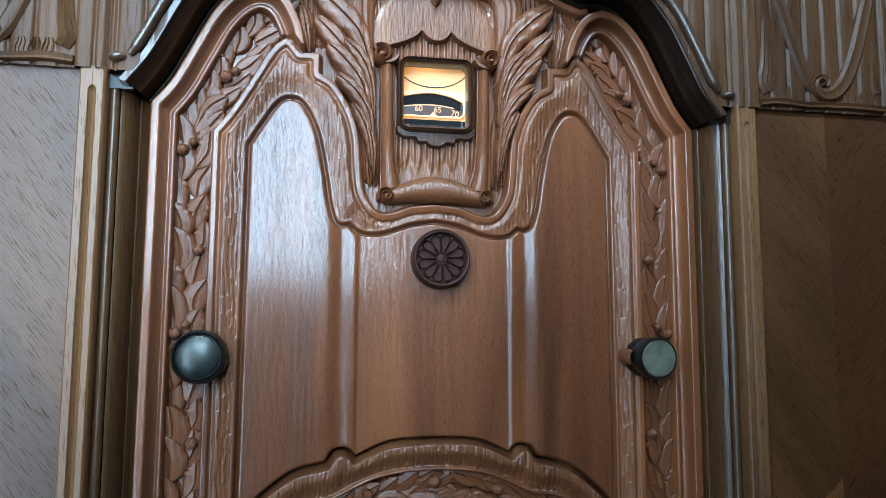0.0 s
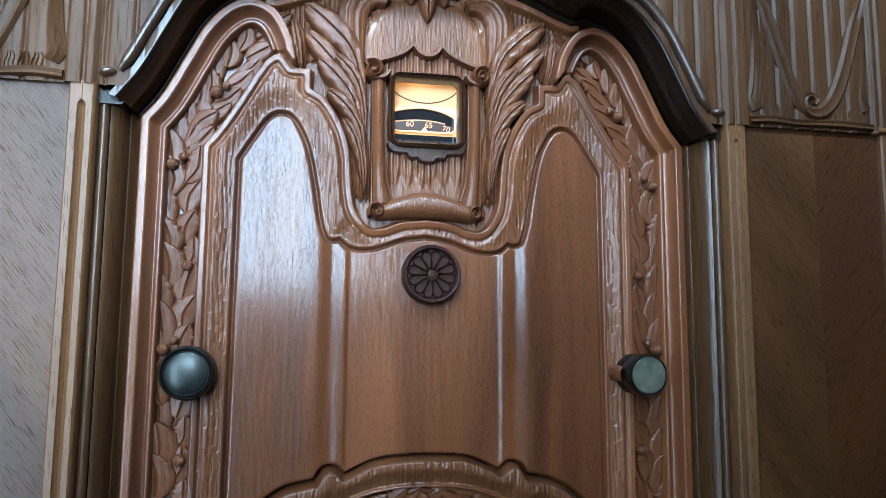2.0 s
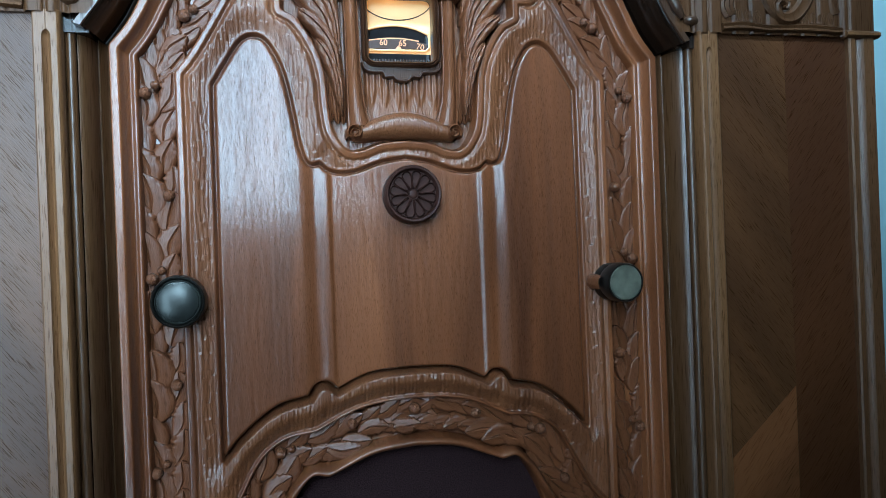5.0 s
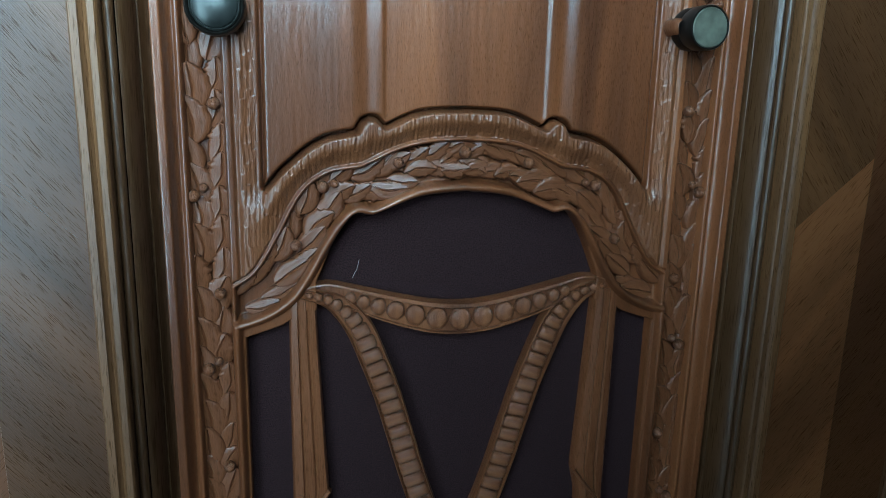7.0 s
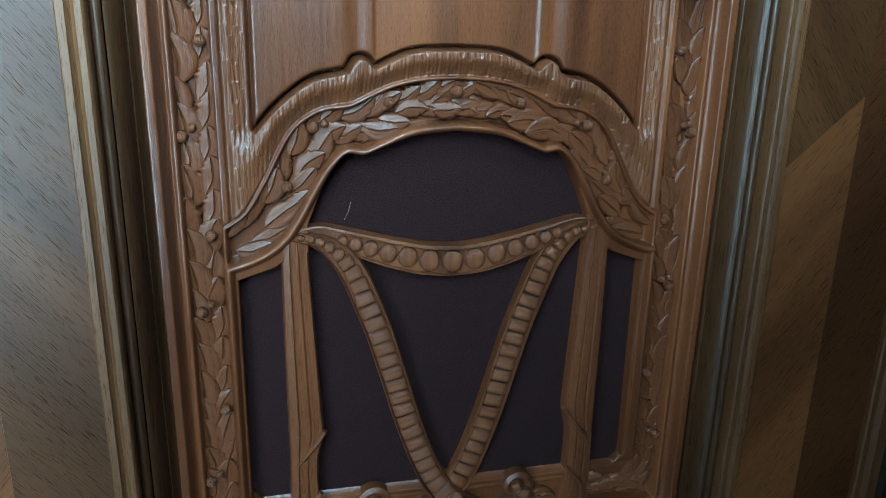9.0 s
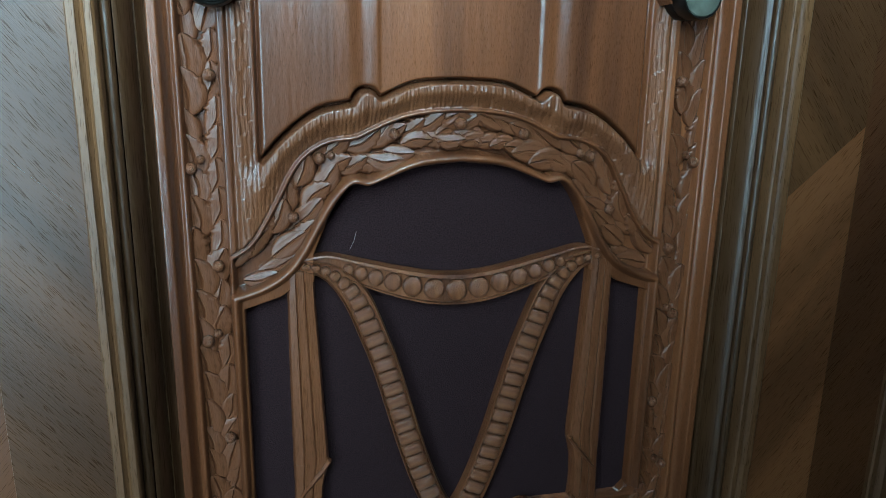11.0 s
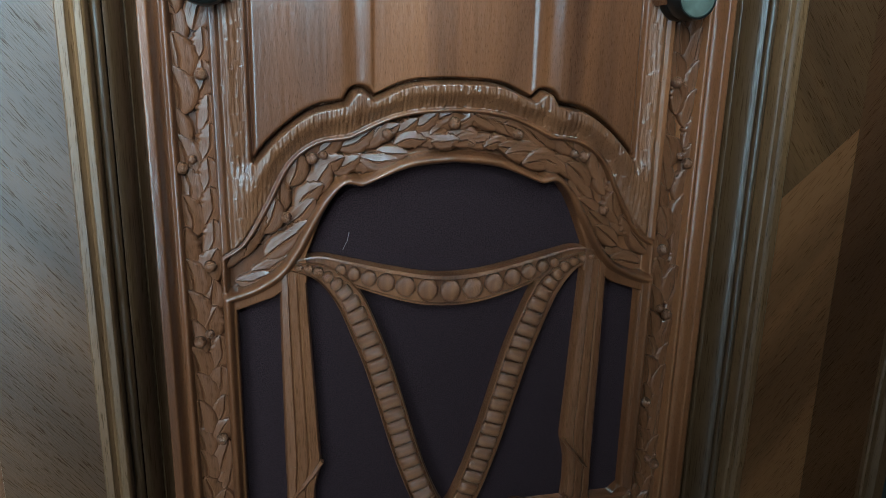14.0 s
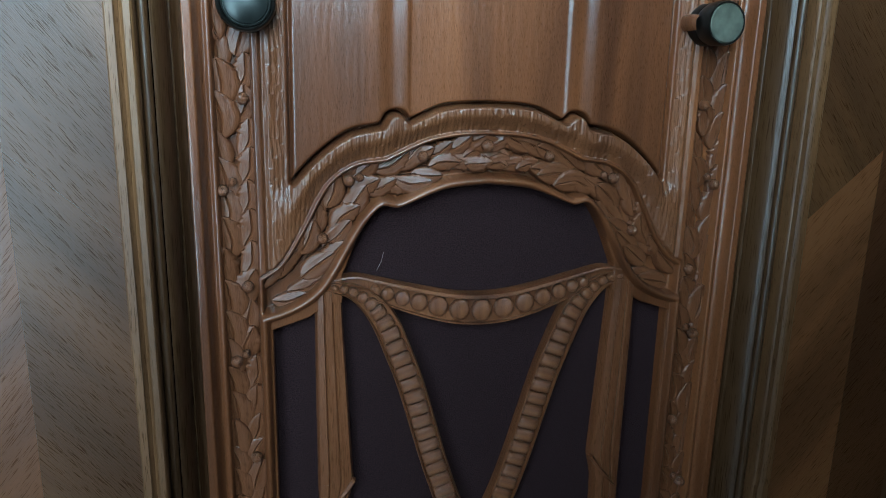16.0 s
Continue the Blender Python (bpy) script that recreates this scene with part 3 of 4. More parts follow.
for cut in (slice(0, 2), slice(N - 2, N)):
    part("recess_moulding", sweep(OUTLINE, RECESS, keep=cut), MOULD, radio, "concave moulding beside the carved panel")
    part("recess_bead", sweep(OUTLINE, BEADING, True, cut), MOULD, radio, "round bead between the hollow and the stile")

for s in (1, -1):
    # backing that closes the gap beside the panel, near-black in place of its shade
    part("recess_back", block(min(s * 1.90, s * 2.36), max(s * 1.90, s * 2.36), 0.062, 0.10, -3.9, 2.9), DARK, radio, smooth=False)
    foot_end = extruded([(-0.335, 2.385), (0.06, 2.385), (0.06, 2.53), (-0.335, 2.53)], min(s * 2.035, s * 2.181), max(s * 2.035, s * 2.181), "x")
    part("hood_foot", foot_end, DARK, radio, "foot of the hood on the moulding, darkened for shade", smooth=False)


def twisted(line, out, y, r, turns):
    """A rope along a line in the front's plane, pushed out from it."""
    p = np.array(line, float)
    s = np.concatenate([[0], np.cumsum(np.linalg.norm(np.diff(p, axis=0), axis=1))])
    t = np.linspace(0, s[-1], int(s[-1] / 0.018))
    p = np.stack([np.interp(t, s, p[:, 0]), np.interp(t, s, p[:, 1])], 1)
    d = np.gradient(p, axis=0)
    for _ in range(4):
        d[1:-1] = (d[:-2] + d[1:-1] * 2 + d[2:]) / 4
    d /= np.linalg.norm(d, axis=1)[:, None]
    p = p + np.stack([d[:, 1], -d[:, 0]], 1) * out
    bm = bmesh.new()
    rows = []
    for i in range(len(p)):
        taper = min(1, 0.55 + 0.1 * min(i, len(p) - 1 - i))
        rows.append([])
        for k in range(16):
            a = 2 * math.pi * k / 16
            rr = r * taper * (1 + 0.07 * math.cos(2 * a + t[i] * turns))
            rows[-1].append(bm.verts.new((p[i, 0] + d[i, 1] * rr * math.cos(a), y + rr * 1.1 * math.sin(a), p[i, 1] - d[i, 0] * rr * math.cos(a))))
    for a, b in zip(rows[:-1], rows[1:]):
        for k in range(16):
            bm.faces.new((a[k], a[(k + 1) % 16], b[(k + 1) % 16], b[k]))
    bm.faces.new(rows[0])
    bm.faces.new(rows[-1][::-1])
    bmesh.ops.recalc_face_normals(bm, faces=bm.faces)
    return bm


part("rope_moulding", twisted([p for p in OUTLINE if p[1] > 2.45], 0.186, -0.418, 0.037, 150), BEAD_WOOD, radio, "round twisted moulding that ends in two scrolls")
for s in (1, -1):
    bm = dome(0.06, 0.036, 0.06)
    bm.transform(Matrix.Translation((s * 2.12, -0.39, 2.57)))
    part("rope_end", bm, BEAD_WOOD, radio)

# stiles, veneered sides
STILE = [(2.182, -0.3), (2.182, -0.392), (2.190, -0.405), (2.198, -0.412), (2.233, -0.412), (2.242, -0.393), (2.259, -0.378), (2.276, -0.393), (2.285, -0.412), (2.328, -0.412), (2.337, -0.403), (2.337, -0.3)]


def stile_bar(s, low, high, set_back=0.0):
    """An upright with one flute, which ends in a round head below its top."""
    bm = bmesh.new()
    rings = []
    for z, g in ((low, 1.0), (high - 0.165, 1.0), (high - 0.15, 0.93), (high - 0.138, 0.78), (high - 0.128, 0.5), (high - 0.122, 0.1), (high, 0.1)) if not set_back else ((low, 1.0), (high, 1.0)):
        ring_ = []
        for x, y in STILE:
            if 2.23 < x < 2.29:
                x, y = 2.259 + (x - 2.259) * max(g, 0.1), -0.412 + (y + 0.412) * g
            ring_.append(bm.verts.new((s * x, y + (set_back if y < -0.35 else 0), z)))
        rings.append(ring_)
    for a, b in zip(rings[:-1], rings[1:]):
        for k in range(len(a)):
            bm.faces.new((a[k], a[(k + 1) % len(a)], b[(k + 1) % len(a)], b[k]))
    bm.faces.new(rings[0])
    bm.faces.new(rings[-1])
    bmesh.ops.recalc_face_normals(bm, faces=bm.faces)
    return bm


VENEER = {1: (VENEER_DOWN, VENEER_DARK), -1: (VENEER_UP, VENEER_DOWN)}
for s in (1, -1):
    part("stile", stile_bar(s, -2.86, 2.50), FRAME, radio)
    part("plinth_block", stile_bar(s, -3.9, -2.86, 0.012), FRAME, radio)
    for k, (a, b) in enumerate(((2.337, 2.93), (2.931, 3.48))):
        name, say = "veneer_panel", "slanting walnut veneer, matched along an upright joint"
        if k:
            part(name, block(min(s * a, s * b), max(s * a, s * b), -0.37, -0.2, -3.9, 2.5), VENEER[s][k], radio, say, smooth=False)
        else:
            for n, (low, high) in enumerate((((-3.9, -3.9), (-0.74, -0.21)), ((-0.74, -0.21), (2.5, 2.5)))):
                bm = bmesh.new()
                quads = [[bm.verts.new((s * x, y, z)) for x, z in ((a, low[0]), (b, low[1]), (b, high[1] - 0.001), (a, high[0] - 0.001))] for y in (-0.37, -0.2)]
                for q in range(4):
                    bm.faces.new((quads[0][q], quads[0][(q + 1) % 4], quads[1][(q + 1) % 4], quads[1][q]))
                bm.faces.new(quads[0])
                bm.faces.new(quads[1])
                bmesh.ops.recalc_face_normals(bm, faces=bm.faces)
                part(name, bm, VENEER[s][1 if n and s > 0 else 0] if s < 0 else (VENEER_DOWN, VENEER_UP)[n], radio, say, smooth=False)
    part("corner_stile", extruded([(s * x, y) for x, y in ((3.478, -0.2), (3.478, -0.41), (3.49, -0.425), (3.53, -0.425), (3.545, -0.40), (3.57, -0.385), (3.595, -0.40), (3.61, -0.425), (3.70, -0.425), (3.73, -0.39), (3.73, 0.2))], -3.9, 2.5), FRAME, radio)
    part("cabinet_side", block(min(s * 3.55, s * 3.70), max(s * 3.55, s * 3.70), -0.2, 3.9, -8.666, 3.9), FRAME, radio)
    part("corner_bead", extruded([(-0.30, 2.475), (-0.43, 2.475), (-0.455, 2.49), (-0.455, 2.51), (-0.43, 2.53), (-0.30, 2.53)], min(s * 3.44, s * 3.745), max(s * 3.44, s * 3.745), "x"), FRAME, radio)

# the reeded frieze
fx, fz = np.arange(-3.74, 3.7401, 0.0102), np.arange(2.485, 3.80, 0.0102)
QX, QZ = np.meshgrid(fx, fz)
AX = np.abs(QX)
inner = AX < 2.165
phase = np.where(inner, (AX - 1.138) / 0.166, (AX - 2.470) / 0.1495)
reed = 1 - np.abs(phase % 1 - 0.5) * 2
G = np.full(QX.shape, 0.395)
zig = np.where(inner, 3.688, 3.664) + 0.036 * reed
reeded = (QZ < zig) & (inner | ((AX > 2.47) & (AX < 3.367)))
G = np.where(reeded, 0.372 + 0.024 * np.minimum(1, reed * 5) + 0.012 * (1 - np.abs(phase % 1 - 0.4)) + 0.004 * rough(QX, QZ, 0.05, 0.5, 11), G)
for a, b in ((2.19, 2.245), (2.275, 2.36), (3.435, 3.47), (3.50, 3.70)):
    G = np.where((AX > a - 0.012) & (AX < b + 0.012), 0.395 + 0.03 * (ease(AX, a - 0.012, a) - ease(AX, b, b + 0.012)), G)
G = np.where((AX > 2.17) & (AX < 2.19), 0.36, G)
hood = inset(QX, QZ, np.vstack([OUTLINE, [(-1.98, -3.9), (1.98, -3.9)]]))
frieze = relief("frieze", fx, fz, G, hood < -0.12, FRIEZE, radio, "reeded walnut frieze over the hood")

# carved drapery on the frieze's ends
STRAPCUT = [(-1, 0.04), (-1, 0.0), (-0.6, -0.022), (0, -0.012), (0.6, -0.022), (1, 0.0), (1, 0.04)]
lift = lambda cut, y: [(a, b + y) for a, b in cut]
for s in (1, -1):
    f = lambda pts: [(s * x, z) for x, z in pts]
    part("drape", strap(f([(2.385, 3.60), (2.46, 3.555), (2.525, 3.45), (2.585, 3.29), (2.675, 3.00), (2.77, 2.755), (2.855, 2.64), (2.93, 2.60)]), [0.012, 0.035, 0.05, 0.055, 0.055, 0.055, 0.05, 0.04], lift(STRAPCUT, -0.408)), FRIEZE, frieze)
    part("drape", strap(f([(3.38, 3.56), (3.34, 3.44), (3.295, 3.30), (3.20, 2.98), (3.10, 2.75), (3.00, 2.635), (2.91, 2.61), (2.84, 2.65), (2.835, 2.72), (2.89, 2.755), (2.935, 2.72), (2.92, 2.685)]), [0.03, 0.045, 0.055, 0.06, 0.06, 0.055, 0.045, 0.035, 0.03, 0.026, 0.022, 0.016], lift(STRAPCUT, -0.415)), FRIEZE, frieze)
    FOLDS = [(-1, 0.03), (-1, -0.015), (-0.7, -0.03), (-0.45, -0.008), (-0.1, -0.03), (0.2, -0.008), (0.6, -0.028), (1, -0.01), (1, 0.03)]
    part("drape_tail", strap(f([(2.45, 3.50), (2.455, 3.30), (2.455, 3.05), (2.445, 2.82), (2.425, 2.70), (2.455, 2.62)]), [0.012, 0.03, 0.045, 0.055, 0.06, 0.05], lift(FOLDS, -0.392)), FRIEZE, frieze)
    part("drape_tail", strap(f([(3.385, 3.42), (3.375, 3.2), (3.365, 2.95), (3.35, 2.76), (3.375, 2.66)]), [0.012, 0.022, 0.03, 0.036, 0.04], lift(FOLDS, -0.392)), FRIEZE, frieze)
    part("ribbon", strap(f([(2.38, 2.53), (2.55, 2.545), (2.75, 2.53), (2.95, 2.535), (3.15, 2.54), (3.42, 2.53)]), [0.03, 0.035, 0.03, 0.03, 0.035, 0.03], lift(STRAPCUT, -0.41)), FRIEZE, frieze)
    for x, w in ((2.53, 0.045), (2.61, 0.04), (2.69, 0.036), (3.10, 0.036), (3.18, 0.04), (3.26, 0.036), (3.33, 0.034)):
        part("drape_fold", strap(f([(x, 2.545), (x + 0.006, 2.59), (x - 0.004, 2.63), (x, 2.665)]), [w, w, w * 0.9, w * 0.6], lift(FOLDS, -0.385)), FRIEZE, frieze)

# the cornice with its leaf band
cornice = part("cornice", extruded([(-0.36, 3.757), (-0.46, 3.757), (-0.475, 3.770), (-0.46, 3.785), (-0.445, 3.79), (-0.44, 3.93), (-0.455, 3.945), (-0.50, 3.955), (-0.535, 3.985), (-0.545, 4.02), (-0.535, 4.055), (-0.50, 4.085), (3.9, 4.085), (3.9, 3.757)], -3.74, 3.74, "x"), FRIEZE, radio)
for s in (1, -1):
    # long leaves bound by crossed ribbons
    for k in range(5):
        x0 = -0.30 + 0.80 * k
        for a, b, w in (((0.10, 3.855), (0.74, 3.86), 0.062), ((0.12, 3.835), (0.60, 3.805), 0.03), ((0.14, 3.885), (0.62, 3.92), 0.026)):
            mid = (a[1] + b[1]) / 2
            if x0 + a[0] > 0 or k:
                part("leaf", blade([(s * (x0 + a[0]), a[1]), (s * (x0 + 0.6 * a[0] + 0.4 * b[0]), mid), (s * (x0 + 0.3 * a[0] + 0.7 * b[0]), mid), (s * (x0 + b[0]), b[1])], w, 0.034, base=-0.430, nv=12, nu=18, veins=2, deep=0.08, fat=0.85, power=3.5), FRIEZE, cornice)
        if k:
            for lean in (1, -1):
                part("ribbon", strap([(s * (x0 - 0.075 * lean), 3.80), (s * x0, 3.86), (s * (x0 + 0.075 * lean), 3.925)], [0.022, 0.026, 0.022], lift(STRAPCUT, -0.436 - 0.004 * lean)), FRIEZE, cornice)
    part("cornice_end", block(min(s * 3.70, s * 3.86), max(s * 3.70, s * 3.86), -0.57, 3.9, 3.955, 4.095, 0.055), DARK, radio, "dark rounded end of the cornice")

# the sill under the panel and the base down to the floor
part("sill", extruded([(0.05, -3.70), (-0.05, -3.715), (-0.36, -3.76), (-0.42, -3.78), (-0.44, -3.82), (-0.44, -3.9), (0.05, -3.9)], -2.12, 2.12, "x"), FRAME, radio, "pale worn ledge under the grille")
part("base", block(-3.73, 3.73, -0.44, 3.9, -8.666, -3.9, 0.02), FRAME, radio)
part("back_panel", block(-3.6, 3.6, 3.8, 3.9, -3.9, 3.7), DARK, radio)

# ---- garlands: leaves and berries ----
rnd = random.Random(4)
leaf_mesh = [shared("leaf", blade([(0, 0), (b, 0.11), (b * 0.6, 0.19), (0, 0.265)], w, 0.055, nv=18, nu=24, veins=2, deep=0.05, fat=f, power=k + 1.0, rise=True, scallop=c, crease=0.26), CARVED) for b, w, f, k, c in ((0.02, 0.096, 0.75, 5.0, 0.06), (-0.024, 0.090, 0.82, 4.0, 0.10), (0.0, 0.086, 0.70, 6.0, 0.0), (0.03, 0.082, 0.9, 4.5, 0.12))]
berry_mesh = shared("berry", dome(0.5, 0.5, 0.62, 14, 6), CARVED)


def leaf_at(x, z, angle, size=1.0, y=0.040, wide=1.0):
    """A leaf with its foot at x, z that points along the angle."""
    m = Matrix.Translation((x, y + rnd.uniform(-0.01, 0.006), z)) @ Matrix.Rotation(math.pi / 2 - angle, 4, "Y") @ Matrix.Rotation(rnd.uniform(-0.13, 0.08), 4, "Z") @ Matrix.Rotation(rnd.uniform(-0.05, 0.07), 4, "X") @ Matrix.Diagonal((size * wide, 1, size, 1))
    placed("leaf", rnd.choice(leaf_mesh), m, front)


def berry_at(x, z, r, y=-0.025):
    placed("berry", berry_mesh, Matrix.Translation((x, y, z)) @ Matrix.Scale(2.15 * r, 4), front)


for s in (1, -1):
    # upright garlands, leaves pointing up in two rows
    z = -3.42
    k = 0
    while z < 2.28:
        a = math.pi / 2
        leaf_at(s * (1.772 + rnd.uniform(-0.012, 0.012)), z, a - s * rnd.uniform(0.02, 0.16), rnd.uniform(1.05, 1.2), wide=1.15)
        leaf_at(s * (1.672 + rnd.uniform(-0.010, 0.010)), z + 0.10, a + s * rnd.uniform(0.16, 0.36), rnd.uniform(0.9, 1.1), wide=1.2)
        z += rnd.uniform(0.185, 0.215)
        k += 1
    for x, zz in ((1.64, 1.378), (1.635, 0.086), (1.65, -1.157), (1.64, -2.43)):
        berry_at(s * x, zz, 0.038)
    for x, zz in ((1.77, 2.075), (1.77, 0.815), (1.785, -0.50), (1.745, -1.69), (1.772, -3.005)):
        berry_at(s * x, zz, 0.039)
        berry_at(s * (x - 0.065), zz + 0.055, 0.028)
    # the garland's tip, bent over into the lobe
    path = [(1.74, 2.2), (1.66, 2.38), (1.54, 2.56), (1.44, 2.74), (1.34, 2.90), (1.22, 3.04), (1.12, 3.08)]
    for n, (x, z, a) in enumerate(along([(s * x, z) for x, z in path], 0.135)):
        nx, nz = -math.sin(a), math.cos(a)
        for side in (1, -1):
            leaf_at(x + side * 0.035 * nx, z + side * 0.035 * nz, a + side * 0.42, rnd.uniform(0.85, 1.05) * (1 - 0.02 * n), wide=1.1)
    for k, bend in enumerate((0.0, 0.05, 0.10)):
        part("leaf", blade([(s * (1.30 - bend), 2.93 - bend * 0.2), (s * (1.20 - bend * 0.6), 3.03 - bend * 0.6), (s * (1.12 - bend * 0.2), 3.03 - bend), (s * (1.04 + bend * 0.1), 2.97 - bend * 1.2)], 0.035, 0.06, base=0.05), CARVED, front)
    berry_at(s * 1.50, 2.61, 0.040)
    berry_at(s * 1.435, 2.655, 0.030)
    # the garland on the arch, leaves pointing to the middle
    path = [(1.53, -1.235), (1.38, -1.13), (1.25, -0.97), (1.14, -0.79), (1.03, -0.60), (0.90, -0.47), (0.74, -0.425), (0.56, -0.37), (0.36, -0.30), (0.15, -0.265), (0.04, -0.26)]
    for n, (x, z, a) in enumerate(along([(s * x, z) for x, z in path], 0.125)):
        nx, nz = -math.sin(a), math.cos(a)
        wide = 0.055 if n < 10 else 0.04
        for side in (1, -1):
            leaf_at(x + side * wide * nx, z + side * wide * nz, a + side * rnd.uniform(0.15, 0.4), rnd.uniform(0.92, 1.1) * (1.0 if n < 11 else 0.85), y=0.052)
    for x, zz, r in ((0.46, -0.285, 0.036), (0.965, -0.447, 0.038), (0.89, -0.425, 0.028), (1.147, -0.842, 0.037)):
        berry_at(s * x, zz, r, -0.01)
    # the foot rail's leaves
    for n in range(7):
        leaf_at(s * (1.03 + 0.02 * n + 0.07 * n), -3.47 + 0.05 * math.sin(n * 2.2), (0.3 if s > 0 else math.pi - 0.3) + rnd.uniform(-0.4, 0.4), 0.85, y=0.03)
    for n in range(5):
        leaf_at(s * (1.50 + 0.045 * n), -3.53 + 0.07 * (n % 3), math.pi / 2 - s * rnd.uniform(-0.3, 0.8), 0.8, y=0.03)
    for n in range(4):
        leaf_at(s * (0.94 - 0.055 * n), -3.52 + 0.05 * (n % 2), (math.pi - 0.1 if s > 0 else 0.1) + rnd.uniform(-0.3, 0.3), 0.75, y=0.03)
berry_at(0, -0.213, 0.042, -0.015)
for a in (0.35, 2.79, 3.5, 5.92):
    leaf_at(0.02 * math.cos(a), -0.225 + 0.02 * math.sin(a), a, 0.62, y=0.06)

# ---- grille: straps of beads, swag and pilasters ----
BEADED = [(-1, 0.06), (-1, -0.03), (-0.97, -0.05), (-0.92, -0.055), (-0.87, -0.04), (-0.84, -0.015), (0.84, -0.015), (0.87, -0.04), (0.92, -0.055), (0.97, -0.05), (1, -0.03), (1, 0.06)]
bead_mesh = shared("bead", dome(0.5, 0.5, 0.42, 20, 8, flat=0.38), CARVED)
bar_mesh = shared("bead", dome(0.5, 0.5, 0.42, 24, 7, 5.0, 0.55), CARVED)
SWAG = [(1.13, -1.175), (0.95, -1.165), (0.80, -1.215), (0.60, -1.285), (0.40, -1.345), (0.20, -1.39), (0, -1.405)]
SWAG = SWAG + [(-x, z) for x, z in SWAG[-2::-1]]
SWAGCUT = [(-1, 0.06), (-1, -0.03), (-0.96, -0.045), (-0.88, -0.045), (-0.84, -0.015), (0.66, -0.015), (0.70, -0.05), (0.74, -0.06), (0.95, -0.055), (1, -0.03), (1, 0.06)]
swag = part("swag", strap(SWAG, [0.03, 0.055, 0.075, 0.095, 0.108, 0.116, 0.118, 0.116, 0.108, 0.095, 0.075, 0.055, 0.03], lift(SWAGCUT, 0.016), 6), CARVED, radio)
for s in (1, -1):
    for x, r in ((0.168, 0.072), (0.328, 0.068), (0.47, 0.060), (0.593, 0.052), (0.697, 0.044), (0.785, 0.036)):
        z = np.interp(x, [p[0] for p in SWAG[6::-1]], [p[1] for p in SWAG[6::-1]])
        placed("bead", bead_mesh, Matrix.Translation((s * x, 0.006, z - 0.006)) @ Matrix.Rotation(0.15 * math.sin(x * 40 * s), 4, "Y") @ Matrix.Diagonal((2.16 * r, 0.115, 2.26 * r, 1)), swag)
placed("bead", bead_mesh, Matrix.Translation((0, 0.006, -1.41)) @ Matrix.Diagonal((0.158, 0.115, 0.165, 1)), swag)
VEE = [(1.12, -1.18), (0.97, -1.215), (0.86, -1.28), (0.77, -1.38), (0.70, -1.50), (0.62, -1.70), (0.535, -1.93), (0.44, -2.25), (0.34, -2.60), (0.23, -2.93), (0.11, -3.20), (-0.03, -3.38), (-0.17, -3.51), (-0.32, -3.585), (-0.46, -3.585), (-0.57, -3.525), (-0.635, -3.44), (-0.640, -3.35)]
for s, y in ((1, 0.018), (-1, 0.002)):
    line = [(s * x, z) for x, z in VEE]
    wide = [0.03, 0.05, 0.075, 0.09, 0.098, 0.10, 0.10, 0.10, 0.10, 0.10, 0.10, 0.10, 0.10, 0.10, 0.096, 0.09, 0.08, 0.066]
    vee = part("bead_strap", strap(line, wide, lift(BEADED, y), 6), CARVED, radio)
    fine = along(line, 0.005, 0.05)
    n = 0
    while n < len(fine) - 12:
        x, z, a = fine[n]
        w = np.interp(n / (len(fine) - 1), np.linspace(0, 1, len(wide)), wide)
        gap = min(0.1055, 0.045 + 0.68 * w)
        placed("bead", bar_mesh if w > 0.07 else bead_mesh, Matrix.Translation((x, y - 0.012, z)) @ Matrix.Rotation(-a, 4, "Y") @ Matrix.Diagonal((gap * 0.98, 0.115, 1.60 * w, 1)), vee)
        n += round(gap / 0.005)
    coil = [(-s * (0.565 + (0.115 - 0.0125 * a) * math.cos(a)), -3.335 + (0.115 - 0.0125 * a) * math.sin(a)) for a in np.linspace(0, 2.6 * math.pi, 24)]
    part("scroll", strap(coil, [0.04, 0.034, 0.03, 0.024], lift([(-1, 0.03), (-0.8, -0.05), (0, -0.075), (0.8, -0.05), (1, 0.03)], y), 2), CARVED, vee)
    placed("bead", bead_mesh, Matrix.Translation((-s * 0.565, y - 0.02, -3.335)) @ Matrix.Diagonal((0.08, 0.16, 0.08, 1)), vee)
    pil = [(1.115, -1.215), (1.11, -1.5), (1.10, -1.9), (1.09, -2.3), (1.08, -2.66), (1.085, -2.74), (1.10, -2.9), (1.105, -3.1), (1.10, -3.3), (1.085, -3.45), (1.07, -3.63)]
    wid = [0.09, 0.098, 0.11, 0.12, 0.13, 0.125, 0.105, 0.105, 0.115, 0.13, 0.155]
    pilaster = part("pilaster", strap([(s * x, z) for x, z in pil], wid, [(-1, 0.08), (-1, -0.005), (-0.86, -0.035), (-0.42, -0.042), (-0.32, -0.028), (-0.2, -0.042), (0.25, -0.044), (0.33, -0.03), (0.42, -0.044), (0.86, -0.033), (1, -0.005), (1, 0.08)], 5), CARVED, radio)
    for line in ([(0.945, -2.68), (1.0, -2.76), (1.08, -2.86), (1.155, -2.95)], [(0.985, -3.20), (1.05, -3.28), (1.12, -3.36), (1.18, -3.52)]):
        part("ribbon", strap([(s * x, z) for x, z in line], [0.016, 0.020, 0.018, 0.010], [(-1, 0.02), (-0.8, -0.03), (0, -0.045), (0.8, -0.03), (1, 0.02)], 5), CARVED, pilaster).location.y = -0.0022

